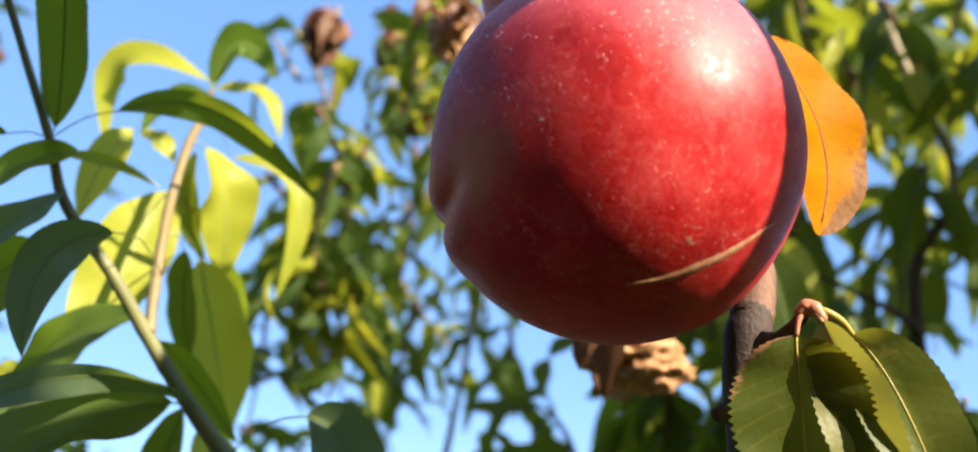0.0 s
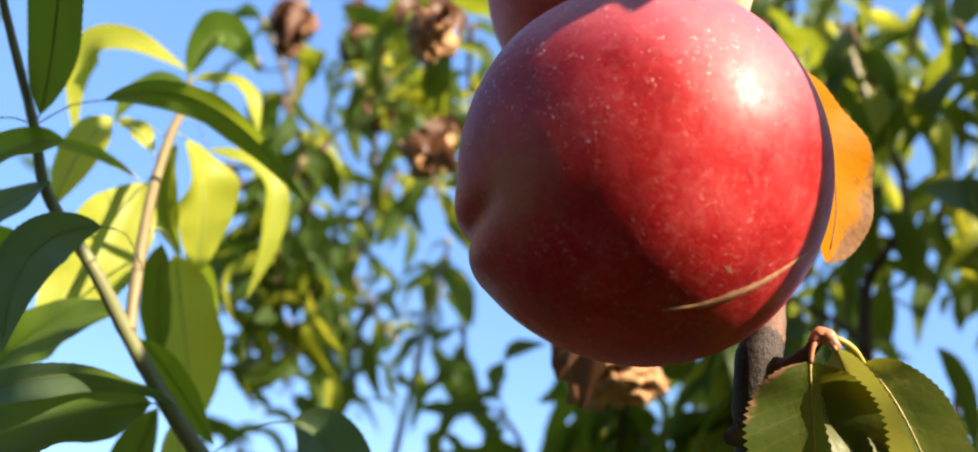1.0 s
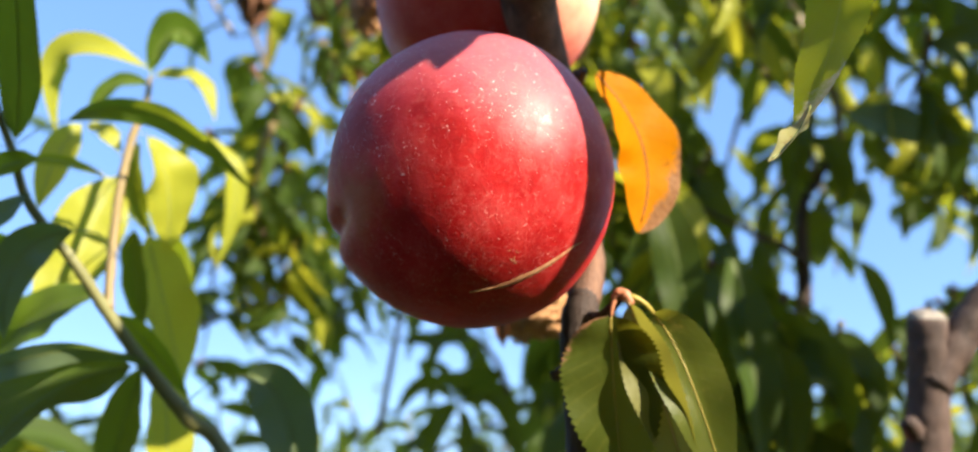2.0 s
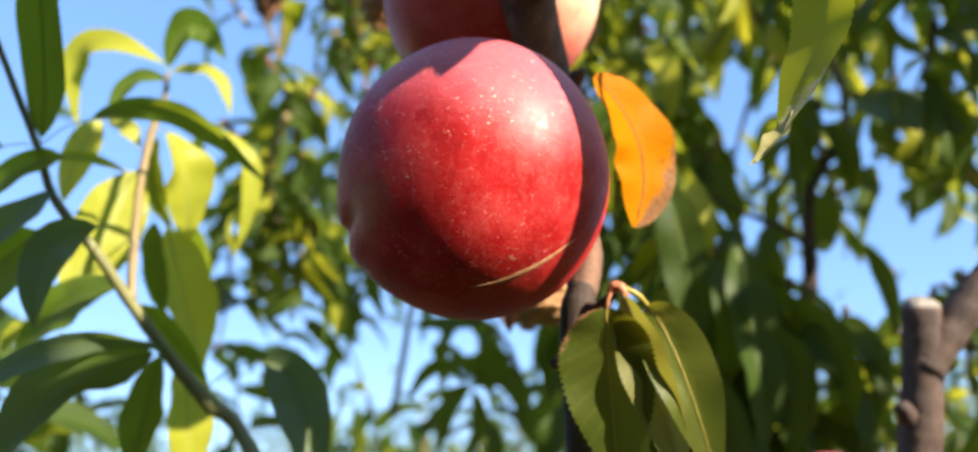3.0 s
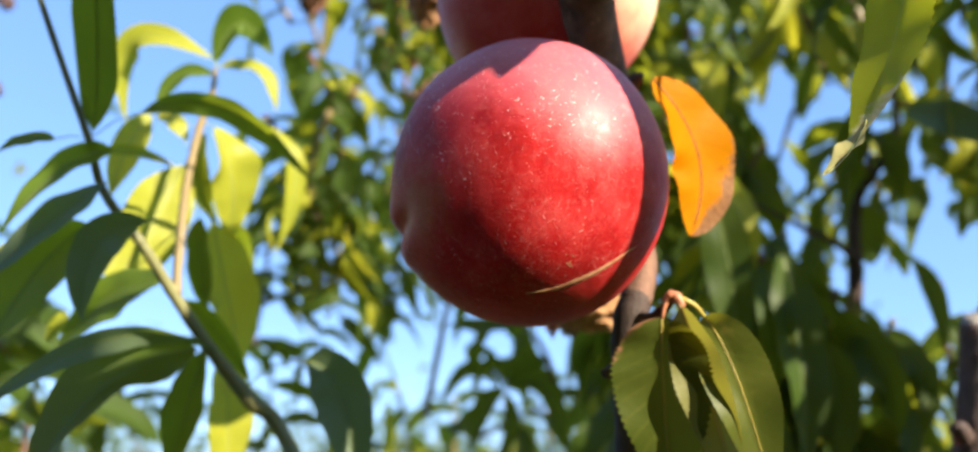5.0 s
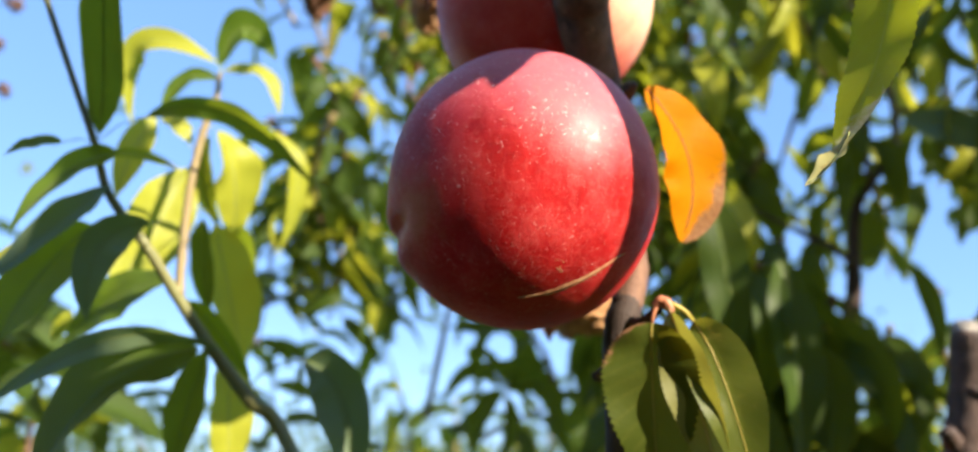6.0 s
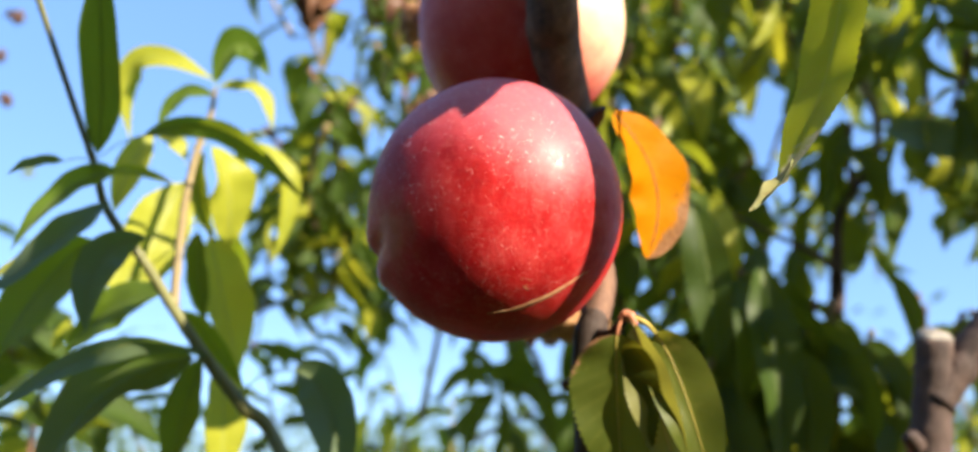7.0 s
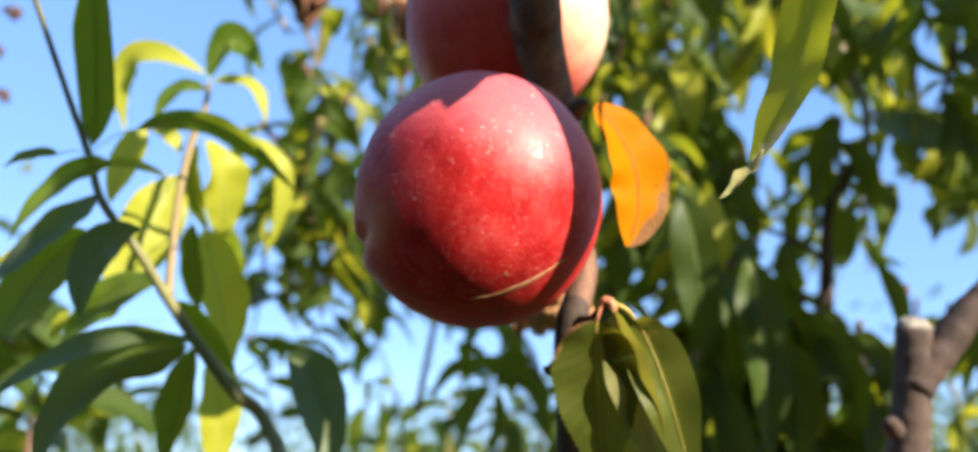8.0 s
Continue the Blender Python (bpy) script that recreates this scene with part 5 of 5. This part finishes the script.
leaf(tree_right, pale_leaf, (0.1200, 0.5028, 1.9741), (0.1194, 0.5063, 1.9495), (0.1096, 0.5094, 1.9276), 0.0232, 0, 15, 0.4, None)
leaf(tree_right, sunlit_leaf, (0.1270, 0.3951, 1.8065), (0.1346, 0.3964, 1.7973), (0.1450, 0.3977, 1.7881), 0.0074, 20, 15, 0.5, None)
leaf(tree_right, rear_leaf, (0.1578, 0.4409, 1.6965), (0.1530, 0.4446, 1.6698), (0.1568, 0.4500, 1.6314), 0.0306, 0, 15, 0.3, None)
leaf(tree_right, sunlit_leaf, (0.3266, 0.6932, 1.6975), (0.3223, 0.6964, 1.6742), (0.3080, 0.6986, 1.6589), 0.0351, 0, 15, 0.6, None)
leaf(tree_right, rear_leaf, (0.3444, 0.5703, 1.8535), (0.3336, 0.5723, 1.8388), (0.3253, 0.5785, 1.7952), 0.0191, 0, 15, 0.4, None)
leaf(tree_left, rear_leaf, (0.0238, 0.7400, 1.7234), (-0.0046, 0.7278, 1.7386), (-0.0291, 0.7223, 1.7058), 0.0150, 0, 18, 0.4, None)
leaf(tree_left, rear_leaf, (0.0255, 0.7403, 1.7212), (0.0070, 0.7326, 1.7043), (-0.0036, 0.7286, 1.6612), 0.0196, 0, 18, 0.4, None)
leaf(tree_left, rear_leaf, (0.0278, 0.7406, 1.7195), (0.0324, 0.7349, 1.6880), (0.0158, 0.7298, 1.6522), 0.0139, 0, 18, 0.4, None)
leaf(tree_left, rear_leaf, (0.0295, 0.7402, 1.7223), (0.0605, 0.7196, 1.7250), (0.0762, 0.7166, 1.6744), 0.0251, 0, 18, 0.4, None)
leaf(tree_left, rear_leaf, (0.0266, 0.7398, 1.7251), (0.0151, 0.7362, 1.7504), (-0.0012, 0.7348, 1.7607), 0.0105, 0, 18, 0.4, None)
leaf(tree_left, rear_leaf, (0.0295, 0.7398, 1.7251), (0.0393, 0.7362, 1.7505), (0.0556, 0.7338, 1.7675), 0.0117, 0, 18, 0.4, None)
leaf(tree_left, rear_leaf, (-0.1528, 0.7825, 1.7802), (-0.1343, 0.7821, 1.7832), (-0.1151, 0.7851, 1.7620), 0.0088, 0, 18, 0.4, None)
leaf(tree_left, rear_leaf, (-0.0904, 0.7859, 1.7560), (-0.0759, 0.7800, 1.7985), (-0.0506, 0.7847, 1.7651), 0.0075, 0, 18, 0.4, None)
leaf(tree_left, sunlit_leaf, (-0.0913, 0.6801, 1.7902), (-0.0827, 0.6817, 1.7793), (-0.0865, 0.6851, 1.7550), 0.0156, 0, 18, 0.4, None)
leaf(tree_left, sunlit_leaf, (-0.1519, 0.8924, 1.7167), (-0.1463, 0.8961, 1.6906), (-0.1497, 0.9015, 1.6519), 0.0182, 0, 18, 0.4, None)
leaf(tree_left, sunlit_leaf, (-0.0953, 0.8906, 1.7300), (-0.0925, 0.8952, 1.6972), (-0.0983, 0.9006, 1.6585), 0.0153, 0, 18, 0.4, None)
leaf(tree_left, sunlit_leaf, (-0.1285, 0.9908, 1.7353), (-0.1389, 0.9949, 1.7065), (-0.1341, 0.9999, 1.6708), 0.0200, 0, 18, 0.6, None)
leaf(tree_left, sunlit_leaf, (-0.0794, 0.9948, 1.7066), (-0.0717, 0.9969, 1.6923), (-0.0748, 1.0018, 1.6568), 0.0199, 0, 18, 0.6, None)
leaf(tree_left, sunlit_leaf, (0.0431, 0.9923, 1.7248), (0.0482, 0.9968, 1.6926), (0.0429, 1.0038, 1.6431), 0.0259, 0, 18, 0.6, None)

# unseen shoots added to block light: towards the sun, overhead and underneath
for k, (a, b) in enumerate((((0.52, 0.45, 2.15), (0.42, 0.34, 1.78)), ((0.60, 0.28, 2.12), (0.50, 0.22, 1.76)), ((0.45, 0.25, 2.15), (0.46, 0.36, 1.84)), ((0.62, 0.5, 2.1), (0.56, 0.4, 1.74)), ((0.40, 0.30, 1.98), (0.36, 0.28, 1.74)), ((0.58, 0.34, 2.0), (0.52, 0.26, 1.72)), ((0.66, 0.2, 2.0), (0.62, 0.24, 1.72)), ((0.7, 0.4, 2.05), (0.62, 0.36, 1.74)), ((0.482, 0.234, 1.986), (0.442, 0.204, 1.776)))):
    canopy_shoot(tree_right, a, b, 26, 0.095, 1031 + k + (5 if k == 8 else 0))
for k, (a, b) in enumerate((((0.3, 0.5, 2.5), (-0.1, 0.2, 2.35)), ((0.3, 0.5, 2.5), (-0.35, 0.35, 2.3)), ((0.1, 0.6, 2.6), (-0.5, 0.1, 2.3)), ((0.0, 0.4, 2.5), (-0.4, -0.2, 2.25)))):
    canopy_shoot(tree_right, a, b, 26, 0.1, 1045 + k)
for k, (a, b) in enumerate((((0.3, 0.5, 1.15), (-0.12, 0.1, 1.32)), ((0.3, 0.5, 1.1), (0.12, -0.05, 1.30)), ((0.25, 0.5, 1.2), (-0.05, 0.3, 1.36)), ((0.3, 0.5, 1.15), (0.3, 0.05, 1.32)), ((0.2, 0.4, 1.2), (-0.25, 0.25, 1.33)), ((0.3, 0.4, 1.2), (0.1, 0.12, 1.38)), ((0.2, 0.35, 1.2), (0.02, 0.16, 1.42)), ((0.25, 0.35, 1.2), (0.0, 0.08, 1.36)), ((0.2, 0.4, 1.25), (0.08, 0.22, 1.44)), ((0.3, 0.3, 1.2), (0.05, 0.02, 1.33)), ((0.15, 0.4, 1.2), (-0.1, 0.2, 1.38)), ((0.3, 0.35, 1.25), (0.16, 0.18, 1.40)))):
    canopy_shoot(tree_right, a, b, 26, 0.11, 1049 + k)

leaf(overhead, dry_leaf, (0.0966, 0.1150, 1.6900), (0.0908, 0.1125, 1.6818), (0.0837, 0.1092, 1.6755), 0.0050, 10, 24, 1.1, None, rib_dull, "pale curled dry tip", teeth=0.06, name="dry_tip", face=(-0.85, -0.75, -0.2), shape=(0.5, 0.8))

# ---- far trees, and unseen trees that block light ----
def orchard_tree(place, height, seed, count=2600, size=1.0):
    rnd = random.Random(seed)
    ob = thing("peach_tree", place, "sunlit orchard tree with an open crown, distant, or added out of view to block light", "tree", "orchard trees")
    part("trunk", tube("trunk", [(0, 0, 0, 0.09), (0.03, 0, height * 0.3, 0.07), (0.0, 0.05, height * 0.6, 0.04), (0.1, 0, height * 0.9, 0.015)], bark, (0, 0, 0), 10, 4, 0.1, seed), ob)
    for k in range(6):
        a = k * 1.05 + rnd.uniform(-0.3, 0.3)
        x, y = math.cos(a), math.sin(a)
        part("limb", tube("limb", [(0.02, 0, height * 0.28, 0.04), (x * 0.45, y * 0.45, height * 0.55, 0.025), (x * 0.9, y * 0.9, height * 0.9, 0.008)], bark, (0, 0, 0), 7, 4, 0.1, seed + k), ob)
    verts, faces, uvs = [], [], []
    clumps = [(Vector((rnd.gauss(0, 0.55), rnd.gauss(0, 0.55), height * rnd.uniform(0.42, 1.0))), rnd.uniform(0.14, 0.34)) for _ in range(46)]
    for k in range(count):
        c, spread = clumps[rnd.randrange(len(clumps))]
        p = c + Vector((rnd.gauss(0, spread), rnd.gauss(0, spread), rnd.gauss(0, spread)))
        go = Vector((rnd.uniform(-1, 1), rnd.uniform(-1, 1), rnd.uniform(-1.3, 0.2))).normalized()
        side = go.cross(Vector((rnd.uniform(-1, 1), rnd.uniform(-1, 1), rnd.uniform(-1, 1)))).normalized()
        length = rnd.uniform(0.09, 0.15) * size
        n = len(verts)
        lift = side.cross(go) * length * 0.1
        verts += [p, p + go * length * 0.45 + side * length * 0.13 + lift, p + go * length * 0.5, p + go * length * 0.45 - side * length * 0.13 + lift, p + go * length - lift]
        uvs += [(0, 0.5), (0.45, 1), (0.5, 0.5), (0.45, 0), (1, 0.5)]
        faces += [(n, n + 1, n + 2), (n, n + 2, n + 3), (n + 1, n + 4, n + 2), (n + 2, n + 4, n + 3)]
    tagged(part("crown", mesh_of("crown", verts, faces, rear_leaf, uvs), ob), kind="stuff")


# the last two are out of view at the sides, added to block skylight
for k, (x, y, h) in enumerate(((-2.6, 6.0, 2.2), (-0.9, 5.2, 1.95), (0.7, 6.2, 2.1), (2.4, 5.4, 2.3), (-1.6, 9.5, 2.5), (1.2, 10.0, 2.6), (4.6, 8.5, 2.6), (-4.9, 8.5, 2.5), (-3.0, 1.2, 2.9), (3.2, 1.2, 3.0))):
    orchard_tree((x, y, 0), h, 70 + k)
# unseen trees added behind and beside the camera to cut down skylight
for k, (x, y, h) in enumerate(((-2.4, -1.6, 2.0), (0.2, -2.3, 2.6), (1.9, -2.9, 2.6), (-2.9, -2.9, 3.2), (-3.4, 0.2, 2.2))):
    orchard_tree((x, y, 0), h, 91 + k, 4500, 1.35)
# low unseen trees added on the sun side to shade the ground
for k, (x, y) in enumerate(((1.7, -1.3), (1.0, -2.2), (2.4, -0.35))):
    orchard_tree((x, y, 0), 1.5, 110 + k, 3500, 1.2)
